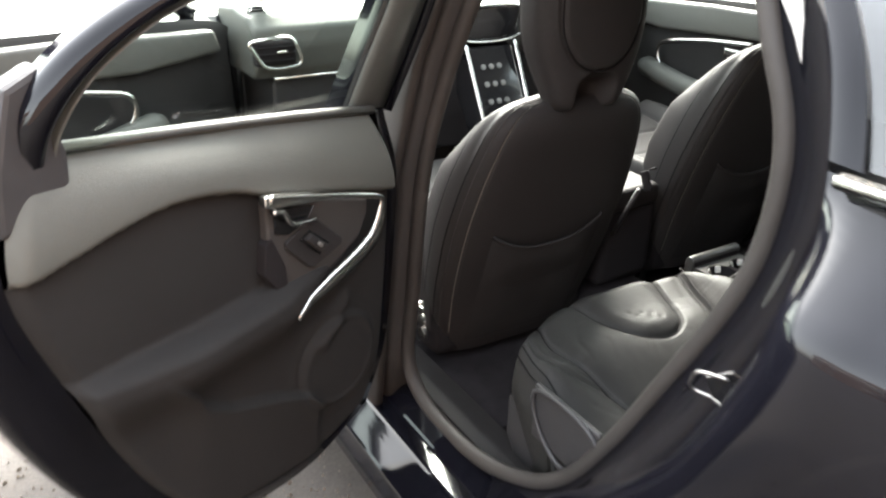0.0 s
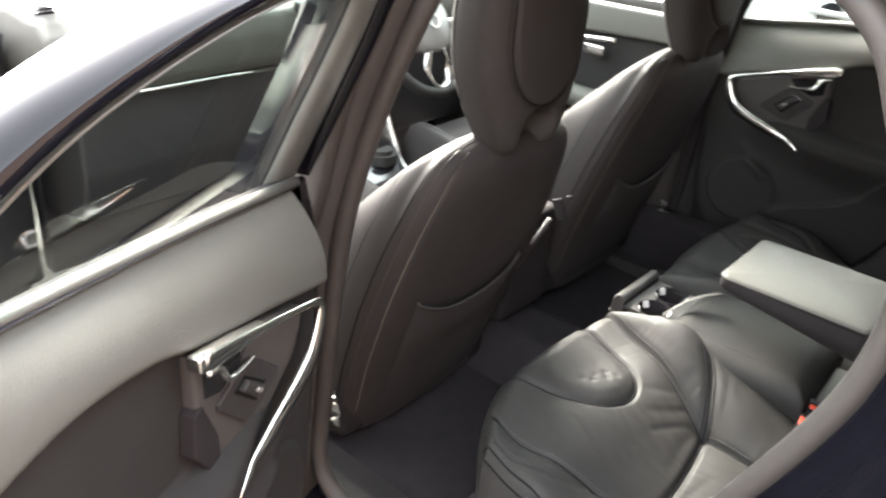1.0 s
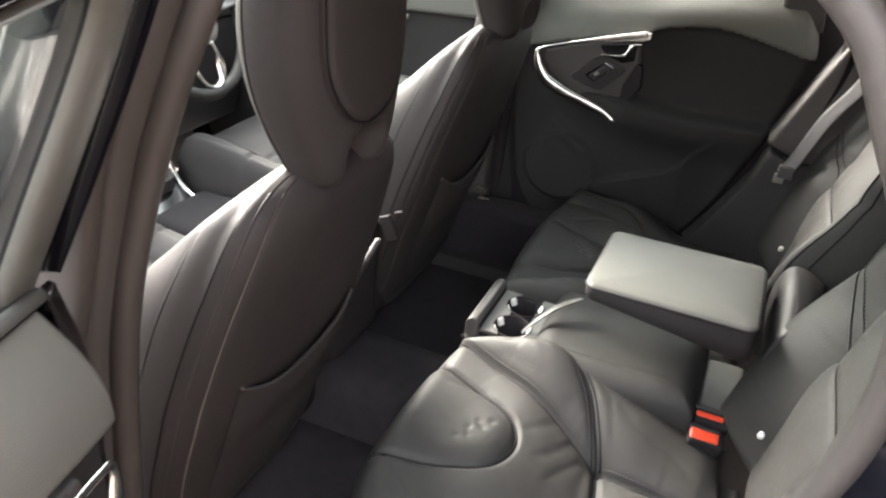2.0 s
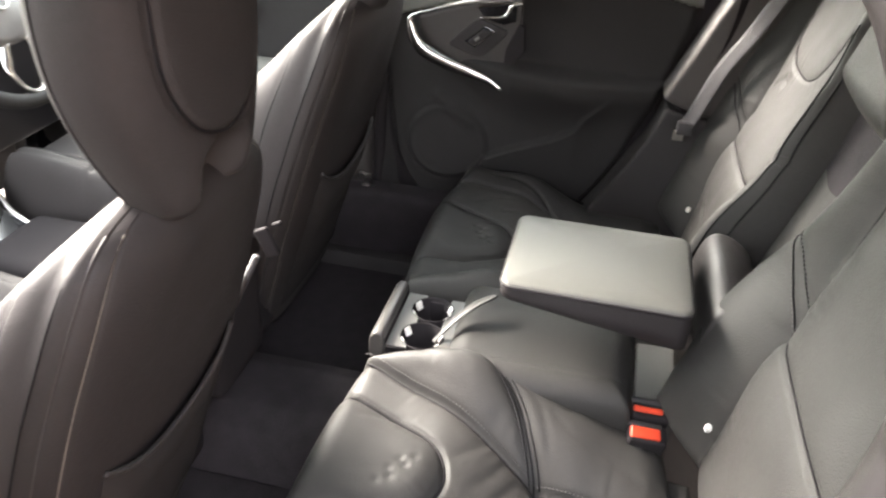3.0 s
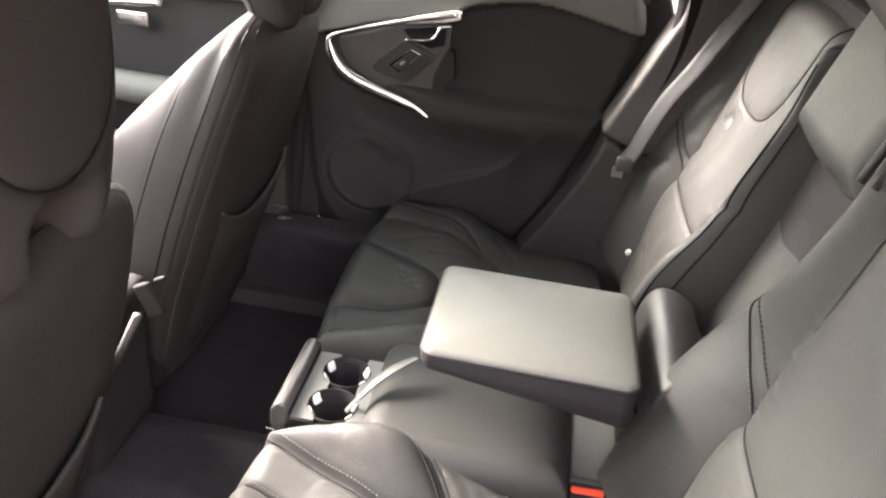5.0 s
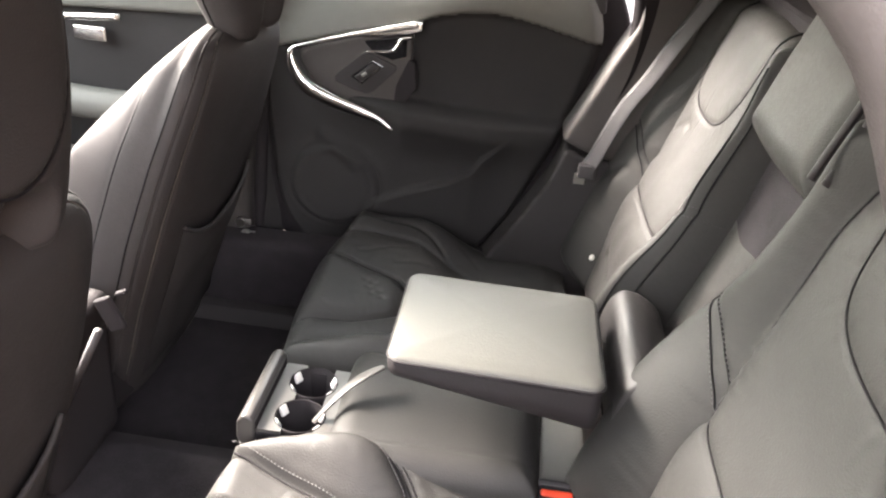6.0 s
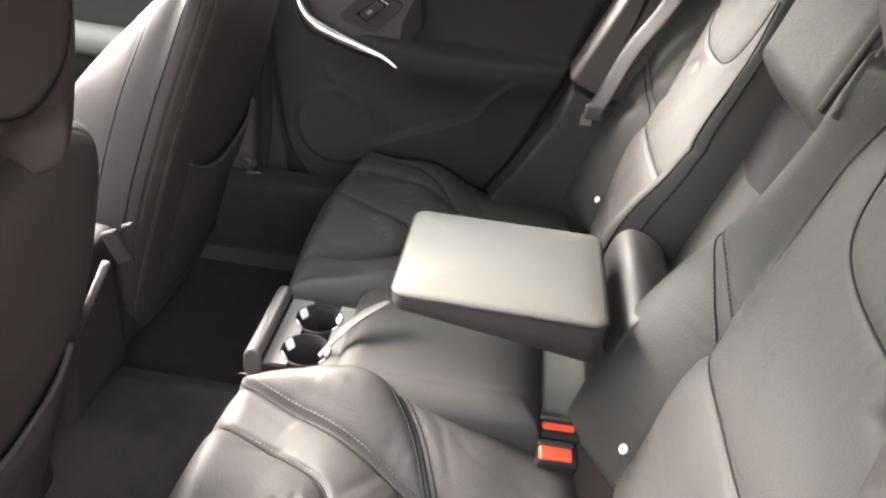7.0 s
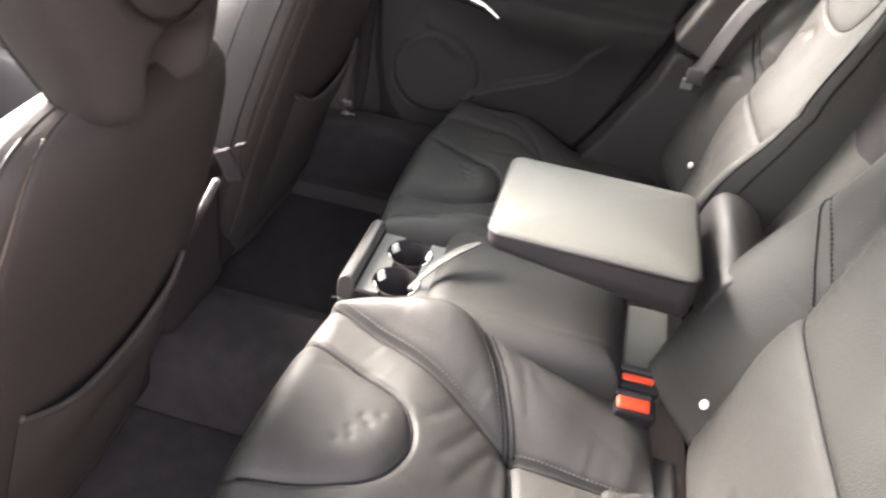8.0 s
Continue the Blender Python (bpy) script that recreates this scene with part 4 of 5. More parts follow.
def back_height(x, s):
    X = x + BX
    h = 0.0 * X
    bi = X - np.interp(s, B_SEAM_IN[:, 1], B_SEAM_IN[:, 0])
    bo = np.interp(s, B_SEAM_OUT[:, 1], B_SEAM_OUT[:, 0]) - X
    h = h + (0.040 + 0.026 * step(-s, -0.02, 0.12)) * np.clip(np.sin(np.clip(bi / 0.085, 0, 1) * np.pi * 0.7), 0, 1)
    h = h + 0.056 * np.clip(np.sin(np.clip(bo / 0.14, 0, 1) * np.pi * 0.75), 0, 1)
    h = h + 0.020 * np.exp(-((s + 0.10) / 0.12) ** 2) * (bi < 0) * (bo < 0)
    dp = dist_to(X, s, B_PAD)
    pad = inside(X, s, np.vstack([B_PAD, [(-0.53, 0.6), (-0.2, 0.6)]]))
    h = h + np.where(pad, 0.0025 * (1 - np.exp(-(dp / 0.02) ** 2)), 0) + groove(dp, 0.005, 0.0025)
    for line, w, dep in ((B_SEAM_IN, 0.008, 0.003), (B_SEAM_OUT, 0.005, 0.006), (B_ACROSS, 0.005, 0.004), (B_CROSS_IN, 0.008, 0.003), (B_CROSS_OUT, 0.008, 0.004)):
        d = dist_to(X, s, line)
        h = h + groove(d, w, dep) + groove(d, 0.025, 0.003)
    for c in ([(-0.50, 0.02), (-0.53, -0.02)], [(-0.48, 0.08), (-0.44, 0.10), (-0.41, 0.095)], [(-0.40, -0.18), (-0.33, -0.20)], [(-0.55, -0.05), (-0.60, -0.10)]):
        h = h + groove(dist_to(X, s, c), 0.010, 0.004)
    for i, line in enumerate((B_SEAM_IN, B_SEAM_OUT, B_PAD)):
        h = h + pucker(X, s, line[::3], 0.035, 0.026, 0.0010, 60 + i)
    return h + 0.0016 * soft_noise(X, s, 50, 8)


def across(x, s):
    """The split backrest: its far half is narrower, its near half reaches further in at its foot."""
    if SIDE[0] > 0:
        return x + (0.015 + 0.062 * step(-s, -0.13, 0.03)) * np.clip((x + 0.163) / 0.089, 0, 1)
    return -np.interp(-x, [0.0, 0.074, 0.105, 0.163, 0.215, 0.505, 0.668, 0.80], [0.11, 0.163, 0.193, 0.268, 0.315, 0.520, 0.688, 0.82])


def half_backrest(bench):
    x, s, h = pillow(BHX, BHY, 0.16, 0.13, 0.050, 0.10, back_height, (220, 230))
    b = part("backrest", grid(back_place(across(x + BX, s), s, h)), LEATHER, bench, "charcoal leather backrest with an embossed head panel")
    def on(line, dx):
        a = np.array(line)
        t = np.gradient(a, axis=0)
        t /= np.linalg.norm(t, axis=1)[:, None] + 1e-9
        a = a + dx * np.column_stack([-t[:, 1], t[:, 0]])
        e = np.clip((np.maximum(np.abs((a[:, 0] - BX) / BHX), np.abs(a[:, 1] / BHY)) - 0.87) / 0.13, 0, 1)
        hh = back_height(a[:, 0] - BX, a[:, 1]) * (1 - e ** 4) - 0.055 * (1 - np.sqrt(1 - e ** 2)) + 0.0006
        return back_place(across(a[:, 0], a[:, 1])[None], a[:, 1][None], hh[None])[0][e < 0.97]
    for line, dx in ((B_CROSS_IN, 0.007), (B_CROSS_IN, -0.007), (B_CROSS_OUT, 0.007), (B_CROSS_OUT, -0.007)):
        stitches(on(line, dx), LEAN_N, THREAD, b, 0.006, 0.0008)
    for line in (B_PAD, B_SEAM_IN, B_SEAM_OUT, B_ACROSS):
        part("seam", tube(on(line, 0.0), 0.0016, 6), SEAM_DARK, b)
    if SIDE[0] < 0:
        for ex in (-0.086, -0.097):
            part("seam", tube(on(np.column_stack([np.full(60, ex), np.linspace(-0.29, 0.27, 60)]), 0.0), 0.0017, 6), SEAM_DARK, b)
    for line in ((B_CROSS_IN, B_CROSS_OUT) if SIDE[0] > 0 else (B_CROSS_OUT,)):
        for dx in (-0.006, 0.006):
            part("seam", tube(on(line, dx), 0.0014, 6), SEAM_DARK, b)
    return b


bench = thing("rear_seat", (0, 0.25, 0.22), "charcoal leather rear bench with its centre armrest folded down", "car seat")
part("seat_base", prism([(0.05, 0.22), (0.38, 0.22), (0.44, 0.30), (0.44, 0.40), (0.02, 0.42), (-0.08, 0.30)], -0.62, 0.62, "x", 0.012), PLASTIC, bench)
for SIDE[0], shift in ((1, 0.0), (-1, -0.02)):
    half_cushion(bench).location.x = -shift
    half_backrest(bench)
    for px, pz in ((-0.176 if shift == 0 else -0.488, 0.56),):
        place = back_place(np.array([[px]]), np.array([[(pz - 0.77) / 0.958]]), np.array([[0.022]]))[0, 0]
        part("anchor_button", disc(place, 0.0062, 0.008, "y", 18, 0.002, rot=(17, 0, 0)), WHITE, bench, "small white child-seat anchor button")
SIDE[0] = 1


def centre_height(x, y):
    return 0.004 * soft_noise(x, y, 25, 12) * 0.4 + 0.006 * (1 - (x / 0.12) ** 2) + groove(dist_to(x, y, [(-0.09, -0.2), (-0.085, 0.2)]), 0.004, 0.002)


x, y, h = pillow(0.132, 0.150, 0.10, 0.30, 0.040, 0.08, centre_height, (90, 110))
part("centre_cushion", grid(np.stack([x + 0.0, y + 0.227, h + 0.550], -1)), LEATHER, bench, "flat charcoal leather middle cushion")
# flap behind the middle cushion
x, y, h = pillow(0.075, 0.034, 0.15, 0.2, 0.010, 0.05, lambda a, b: 0.002 * soft_noise(a, b, 60, 3), (50, 40))
P = np.stack([x - 0.015, y + 0.045, h + 0.515 + 0.12 * (x + 0.0)], -1)
part("leather_flap", grid(P), LEATHER_PALE, bench, "pale grey leather flap")
x, y, h = pillow(0.06, 0.05, 0.15, 0.25, 0.015, 0.05, lambda a, b: 0.003 * soft_noise(a, b, 60, 5), (50, 40))
part("leather_flap", grid(np.stack([x - 0.225, y + 0.030, h + 0.452], -1)), LEATHER, bench)

# folded armrest
AX0, AX1, AY0, AY1 = -0.100, 0.121, 0.024, 0.298


def plan_ring(inset, r=0.019, n=12):
    """The armrest's outline from above, with rounded corners."""
    out = []
    for cx, cy, a0 in ((AX1 - r, AY1 - r, 0), (AX0 + r, AY1 - r, 90), (AX0 + r, AY0 + r, 180), (AX1 - r, AY0 + r, 270)):
        for a in np.radians(np.linspace(a0, a0 + 90, n)):
            out.append((cx + (r - inset) * math.cos(a), cy + (r - inset) * math.sin(a)))
    return np.array(out)


edge = plan_ring(0.0)
mid_a = np.array([(AX0 + AX1) / 2, (AY0 + AY1) / 2])
rows = []
for k in (0.0, 0.3, 0.6, 0.85):
    q = mid_a + (plan_ring(0.012) - mid_a) * k
    rows.append(np.column_stack([q, 0.7015 - 0.006 * k ** 3 + 0.0006 * soft_noise(q[:, 0], q[:, 1], 40, 6)]))
for inset, z_ in ((0.007, 0.6952), (0.0035, 0.6940), (0.001, 0.6915), (0.0, 0.6880)):
    rows.append(np.column_stack([plan_ring(inset), np.full(len(edge), z_)]))
top_rows = len(rows)
foot = np.interp(edge[:, 1], [0.02, 0.11, 0.30], [0.626, 0.634, 0.668])
for inset, k in ((0.0018, 0.03), (0.001, 0.12), (0.0, 0.5), (0.001, 0.92), (0.008, 1.0), (0.06, 1.0)):
    rows.append(np.column_stack([plan_ring(min(inset, 0.025)), 0.688 * (1 - k) + foot * k]))
rows = np.array(rows)
rows[..., 2] -= 0.045 * (rows[..., 1] - 0.16)          # the pad lies a little askew and rises towards its hinge
rows[..., 0] += 0.085 * (rows[..., 1] - 0.16)
# lit top and shaded sides are put into two tones of leather
arm = part("armrest", grid(rows[:top_rows], close_v=True), LEATHER_PALE, bench, "smooth grey leather armrest, folded down, its top paled as lit")
part("armrest_side", grid(rows[top_rows - 1:], close_v=True), LEATHER_DARK, arm, "armrest sides, darkened as shaded")
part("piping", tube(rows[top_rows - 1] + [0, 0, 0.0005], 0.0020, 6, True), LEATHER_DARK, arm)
roll = smooth([(0.004, 0.60), (0.005, 0.645), (-0.003, 0.680), (-0.016, 0.697), (-0.032, 0.699), (-0.055, 0.690), (-0.080, 0.665), (-0.088, 0.60)], 40)
P = np.stack([np.column_stack([np.full(40, xx), roll - [0, dz]]) for xx, dz in ((-0.086, 0.05), (-0.085, 0.006), (-0.080, 0.0), (0.138, 0.0), (0.148, 0.003), (0.152, 0.012))])
part("hinge_block", grid(P), HINGE_SKIN, arm, "dark smooth hinge roll of the armrest")

# recess that the armrest leaves, and the pad over it
x, s, h = pillow(0.165, 0.21, 0.05, 0.12, 0.01, 0.03, lambda a, b: 0.001 * soft_noise(a, b, 40, 2), (40, 60))
part("armrest_recess", grid(back_place(x + 0.030, s + 0.03, h - 0.038)), LEATHER, bench, "dark panel behind the folded armrest")
x, s, h = pillow(0.130, 0.150, 0.14, 0.30, 0.045, 0.07, lambda a, b: 0.008 * (1 - (a / 0.15) ** 2) + 0.0015 * soft_noise(a, b, 40, 2), (80, 80))
part("centre_head_pad", grid(back_place(x + 0.036, s + 0.335, h + 0.034)), LEATHER, bench, "padded leather middle headrest")
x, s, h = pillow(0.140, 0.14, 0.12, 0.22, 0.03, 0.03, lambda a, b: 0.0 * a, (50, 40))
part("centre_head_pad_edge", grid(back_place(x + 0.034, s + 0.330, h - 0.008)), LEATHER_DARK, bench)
for ph, pr in ((0.040, 0.005), (0.022, 0.006), (0.004, 0.006)):
    sp = np.linspace(0.225, 0.44, 24)
    part("pad_piping", tube(back_place(np.full((1, 24), -0.103), sp[None], np.full((1, 24), ph))[0], pr, 8), LEATHER_DARK, bench)
part("backrest_rear", prism([(-0.10, 0.44), (-0.16, 0.44), (-0.30, 0.98), (-0.27, 1.09), (-0.22, 1.09), (-0.15, 0.80)], -0.62, 0.62, "x", 0.01), CARPET, bench)
for s in (-1,):
    pull = part("fold_handle", box((s * 0.655, 0.225, 0.462), (0.012, 0.17, 0.115), 0.005, 3), PLASTIC, bench, "dark recess with a grey pull loop")
    part("loop", tube(smooth([(s * 0.664, 0.305, 0.505), (s * 0.664, 0.285, 0.435), (s * 0.664, 0.22, 0.395), (s * 0.664, 0.15, 0.43), (s * 0.664, 0.14, 0.50), (s * 0.664, 0.22, 0.522)], 30, True), 0.005, 8, True, up=(1, 0, 0)), PLASTIC, pull)
# cup holder drawn out under the middle cushion: an open black tray with two sleeves and pale plates round them
TX0, TX1, TY0, TY1 = -0.084, 0.067, 0.366, 0.470
tray = part("cup_holder", join(box((-0.0085, 0.418, 0.452), (0.151, 0.104, 0.008), 0.002), box((TX0 + 0.003, 0.418, 0.489), (0.006, 0.104, 0.076), 0.002), box((TX1 - 0.003, 0.418, 0.489), (0.006, 0.104, 0.076), 0.002),
                               box((-0.0085, TY0 + 0.003, 0.489), (0.139, 0.006, 0.076), 0.002), box((-0.0085, TY1 - 0.003, 0.489), (0.139, 0.006, 0.076), 0.002)), BLACK_RUBBER, bench, "drawn-out black cup holder tray")
part("front_bar", prism([(0.470, 0.490), (0.488, 0.484), (0.496, 0.520), (0.495, 0.545), (0.487, 0.556), (0.476, 0.556), (0.470, 0.548)], -0.088, 0.071, "x", 0.006, 4, True), BAR, tray, "glossy dark front bar")
part("bar_groove", box((-0.0085, 0.4712, 0.538), (0.152, 0.003, 0.014), 0.001), BLACK_RUBBER, tray)
CUPS = (-0.046, 0.030)
bite = [(TX0, TY1 - 0.002), (TX0, 0.436)]
for hx in CUPS:
    bite += [(hx + 0.036 * math.cos(a), 0.418 + 0.036 * math.sin(a)) for a in np.radians(np.linspace(150, 30, 15))]
bite += [(TX1, 0.436), (TX1, TY1 - 0.002)]
part("front_plate", prism(bite, 0.529, 0.535, "z", 0.0), PLATE, tray, "pale grey front plate round the cups")
bite = [(TX0, TY0 + 0.002), (TX0, 0.392)]
for hx in CUPS:
    bite += [(hx + 0.036 * math.cos(a), 0.418 + 0.036 * math.sin(a)) for a in np.radians(np.linspace(225, 315, 12))]
bite += [(TX1, 0.392), (TX1, TY0 + 0.002)]
part("rear_plate", prism(bite, 0.528, 0.534, "z", 0.0), PLATE, tray)
th_ = np.linspace(0, 2 * np.pi, 36, endpoint=False)
for hx in CUPS:
    sleeve = np.stack([np.column_stack([hx + r_ * np.cos(th_), 0.418 + r_ * np.sin(th_), np.full(36, z_)]) for r_, z_ in ((0.0355, 0.500), (0.0360, 0.533), (0.0350, 0.5355), (0.0338, 0.533), (0.0322, 0.462), (0.001, 0.460))])
    ring = part("cup_ring", grid(sleeve, close_v=True), BLACK_RUBBER, tray, "black cup sleeve")
    for a in (62, 118, 238, 296):
        part("clip", box((hx + 0.0312 * math.cos(radians(a)), 0.418 + 0.0312 * math.sin(radians(a)), 0.527), (0.005, 0.013, 0.015), 0.0022, 3, rot=(0, 25, a)), WHITE, ring)
tab = smooth([(-0.050, 0.398, 0.531, 0.006), (-0.042, 0.384, 0.550, 0.006), (-0.026, 0.364, 0.571, 0.009), (-0.008, 0.344, 0.584, 0.012), (0.006, 0.326, 0.591, 0.011), (0.015, 0.314, 0.594, 0.007)], 40)
tab_side = np.array([0.66, 0.52, -0.30])
tab_top = np.stack([tab[:, :3] + k * tab[:, 3:] * tab_side + np.array([0, 0, 0.0016 * (1 - k * k)]) for k in np.linspace(-1, 1, 9)], 1)
part("pull_tab", grid(np.concatenate([tab_top, (tab_top - [0, 0, 0.003])[:, ::-1]], 1), close_v=True), PLATE, bench, "flat grey pull tab")

# twin buckles
for bx, by, bz, wid in ((-0.090, 0.056, 0.474, 0.013), (-0.128, 0.058, 0.462, 0.024)):
    bk = thing("belt_buckle", (bx, by, 0.42), "black seat belt buckle with a red release button", "buckle", "seat belt buckles")
    part("casing", box((bx, by, bz), (0.034, 0.056, 0.085), 0.006, 3, rot=(6, -14, 4)), BLACK_RUBBER, bk)
    part("slot_lip", box((bx + 0.004, by, bz + 0.042), (0.010, 0.050, 0.008), 0.003, 3, rot=(6, -18, 4)), PLASTIC, bk)
    part("release_button", box((bx - 0.011, by - 0.001, bz + 0.039), (wid * 0.8, 0.045, 0.012), 0.0045, 4, rot=(6, -26, 4)), RED, bk, "orange-red release button")

# belts of the rear bench
def belt(points, width, name_label, across=(1, 0, 0)):
    p = smooth(points, 60)
    a = np.array(across, float)
    w = np.linspace(-0.5, 0.5, 5)[None, :, None] * width * a[None, None]
    b = thing("seat_belt", points[-1], name_label, "seat belt", "rear seat belts")
    nrm = np.array([0, 0.0012, 0.0006])
    top = p[:, None] + w
    me = grid(np.concatenate([top + nrm, (top - nrm)[:, ::-1]], 1), close_v=True)
    part("webbing", me, WEB, b)
    return b


side_belt = belt([(0.588, 0.020, 0.700), (0.585, 0.004, 0.735), (0.580, -0.030, 0.835), (0.575, -0.068, 0.908), (0.570, -0.102, 0.984), (0.565, -0.15, 1.08)], 0.030, "grey-black webbing of the outer belt beside the backrest", (0.55, 0.80, 0.22))
part("tongue", box((0.586, 0.014, 0.705), (0.014, 0.036, 0.030), 0.005, 3), PLASTIC, side_belt, "black belt tongue")
part("tongue_plate", box((0.584, 0.026, 0.688), (0.004, 0.022, 0.022), 0.001), STEEL, side_belt)

# ---------------------------------------------------------------- front seats
SX = -0.352


def front_seat(label):
    seat = thing("front_seat", (SX, 0.95, 0.22), label, "car seat", "front seats")
    tb = np.array([0, -0.295, 0.9555])
    nb = np.array([0, -0.9555, -0.295])         # the rear face looks back and down
    org = np.array([SX, 0.681, 0.624])

    def at(x, s, h):
        return org + np.stack([x, 0 * x, 0 * x], -1) + s[..., None] * tb + h[..., None] * nb
    # half width and rear depth of the padded back from its foot to its shoulders
    WS = [-0.37, -0.20, -0.05, 0.05, 0.13, 0.19, 0.235, 0.265, 0.285, 0.299, 0.308, 0.313]
    WW = [0.212, 0.238, 0.247, 0.243, 0.233, 0.221, 0.208, 0.194, 0.178, 0.154, 0.116, 0.060]
    S = np.r_[np.linspace(-0.37, 0.20, 76), np.linspace(0.205, 0.313, 60)]
    wide = smooth(np.column_stack([WS, WW]), 400)

    def half(s):
        return np.interp(s, wide[:, 0], wide[:, 1])

    def depth(s):
        q = np.clip((s - 0.10) / 0.220, 0, 1)
        return 0.070 * np.sqrt(np.maximum(0.0, 1 - q ** 8))

    def rear_h(x, s):
        """How far the rear face stands out at (x, s)."""
        c = np.clip(np.abs(x) / half(s), 0, 1) ** 1.7
        return -0.055 + depth(s) * np.maximum(0, 1 - c ** 2) ** (0.5 * 2 / 3.4)
    SEAM_AT = (np.pi * 0.93, np.pi * 1.015, np.pi * 1.10, np.pi * 1.20, np.pi * 0.07, np.pi * 1.985, np.pi * 1.90, np.pi * 1.80)
    TH = np.linspace(0, 2 * np.pi, 200, endpoint=False)

    def form(s, th, grow=0.0):
        """A place on the padded back; th runs round it from the car's right over the front."""
        w, rear = half(s), depth(s)
        c, sn = np.cos(th), np.sin(th)
        x = (w + grow) * np.sign(c) * np.abs(c) ** (2 / 3.4)
        k = np.sign(sn) * np.abs(sn) ** (2 / 3.4)
        # between the bolsters the front face lies back towards the top
        front = rear * 1.05 * (1 - 0.9 * step(s, 0.10, 0.26) * (1 - np.clip(np.abs(x) / 0.19, 0, 1) ** 2))
        bol = 1 + np.interp(s, [-0.30, -0.05, 0.10, 0.20, 0.30], [0.5, 1.2, 0.95, 0.5, 0.0]) * np.clip(sn * 1.6, 0, 1) * np.exp(-((np.abs(x) - 0.205) / 0.055) ** 2)
        h = -0.055 - np.where(sn > 0, front * bol, rear) * k - np.where(sn > 0, grow, -grow) * np.abs(k)
        rearside = sn < -0.05
        h = h + np.where(rearside, 0.0018, 0.003) * soft_noise(x, s, 30, 21)
        for g in SEAM_AT:
            h = h + groove((np.abs(th - g)), 0.022, 0.003) * np.where(rearside, 1, -1)
        fall = 0.075 * np.clip(sn * 1.1 + 0.12, 0, 1) * step(s, 0.02, 0.30) * np.clip(np.abs(x) / 0.2, 0, 1) ** 1.5
        return at(x, s - fall, h)
    s2, t2 = np.meshgrid(S, TH, indexing="ij")
    back = part("backrest", grid(form(s2, t2), close_v=True), SEAT_BACK, seat, "dark leather seat back with a map pocket")
    for g, m_ in zip(SEAM_AT, (SEAM_DARK, SEAM_DARK, THREAD, THREAD_PALE) * 2):
        sp = np.linspace(-0.30, 0.304, 110)
        part("seam", tube(form(sp, np.full(110, g), 0.0002), 0.0013, 6), m_, back, "stitched seam")
    # the map pocket: a slack cloth bag with an elastic hem
    px, pv = np.meshgrid(np.linspace(-0.158, 0.158, 50), np.linspace(0, 1, 40), indexing="ij")
    hem_s = 0.005 - 0.050 * (1 - (px / 0.158) ** 2) ** 0.9
    ps = hem_s * (1 - pv) - 0.33 * pv
    bag = 0.002 + 0.016 * (1 - (px / 0.158) ** 4) * (1 - pv) ** 0.7 * (0.35 + 0.65 * np.sin(np.pi * np.clip(pv * 2 + 0.15, 0, 1)))
    bag = bag + 0.0016 * soft_noise(px, ps, 45, 23) * (1 - (px / 0.158) ** 4)
    PP = at(px, ps, rear_h(px, ps) + bag)
    pocket = part("map_pocket", grid(PP), POCKET, back, "grey cloth map pocket")
    part("pocket_hem", tube(smooth(PP[::2, 0], 60), 0.0042, 8), SEAT_BACK, pocket, "elastic hem of the map pocket")
    # headrest: a wide winged block whose foot is parted into two lobes
    HX = SX + 0.004
    rows = np.array([(0.908, 0.062, 0.590, 0.632), (0.914, 0.076, 0.578, 0.645), (0.926, 0.087, 0.570, 0.654), (0.95, 0.099, 0.565, 0.664), (0.985, 0.115, 0.563, 0.675), (1.03, 0.131, 0.562, 0.685), (1.08, 0.140, 0.562, 0.692),
                     (1.14, 0.140, 0.563, 0.694), (1.19, 0.130, 0.569, 0.688), (1.22, 0.110, 0.580, 0.672), (1.235, 0.075, 0.600, 0.650)])
    rr_ = smooth(rows, 120)
    zz, ww, y0, y1 = rr_.T
    P, f = loft([(HX, (a + b) / 2, z, w, (b - a) / 2, 3.0) for z, w, a, b in rr_], 120)
    ub = smooth([(-0.088, 1.26), (-0.100, 1.13), (-0.094, 1.065), (-0.068, 1.020), (-0.035, 0.998), (0.0, 0.990), (0.035, 0.998), (0.068, 1.020), (0.094, 1.065), (0.100, 1.13), (0.088, 1.26)], 70)
    X, Z = P[..., 0] - HX, P[..., 2]
    mid_y = np.interp(Z, zz, (y0 + y1) / 2)
    rear = P[..., 1] < mid_y - 0.004
    gap = step(0.050 - np.abs(X), -0.006, 0.030) * step(0.998 - Z - 0.30 * np.abs(X), 0.0, 0.036)
    P[..., 1] += np.where(rear, -groove(dist_to(X, Z, ub), 0.0040, 0.006), 0) + np.where(rear & inside(X, Z, ub), -0.004, 0) + np.where(rear, gap * np.clip((mid_y - P[..., 1]) * 1.25, 0, 0.058), 0)
    head = part("headrest", mesh_of(P.reshape(-1, 3), f), SEAT_BACK, seat, "leather headrest with a seamed back and a parted foot")
    seam = []
    for a, b in ub[ub[:, 1] < 1.20]:
        w_, r_, c_ = (np.interp(b, zz, q) for q in (ww, y0, (y0 + y1) / 2))
        t_ = min(0.995, abs(a) / w_)
        seam.append((HX + a, c_ - (c_ - r_) * (1 - t_ ** 3.0) ** (1 / 3.0) - 0.0005, b))
    part("seam", tube(smooth(np.array(seam)[::3], 90), 0.0015, 6), SEAM_DARK, head)
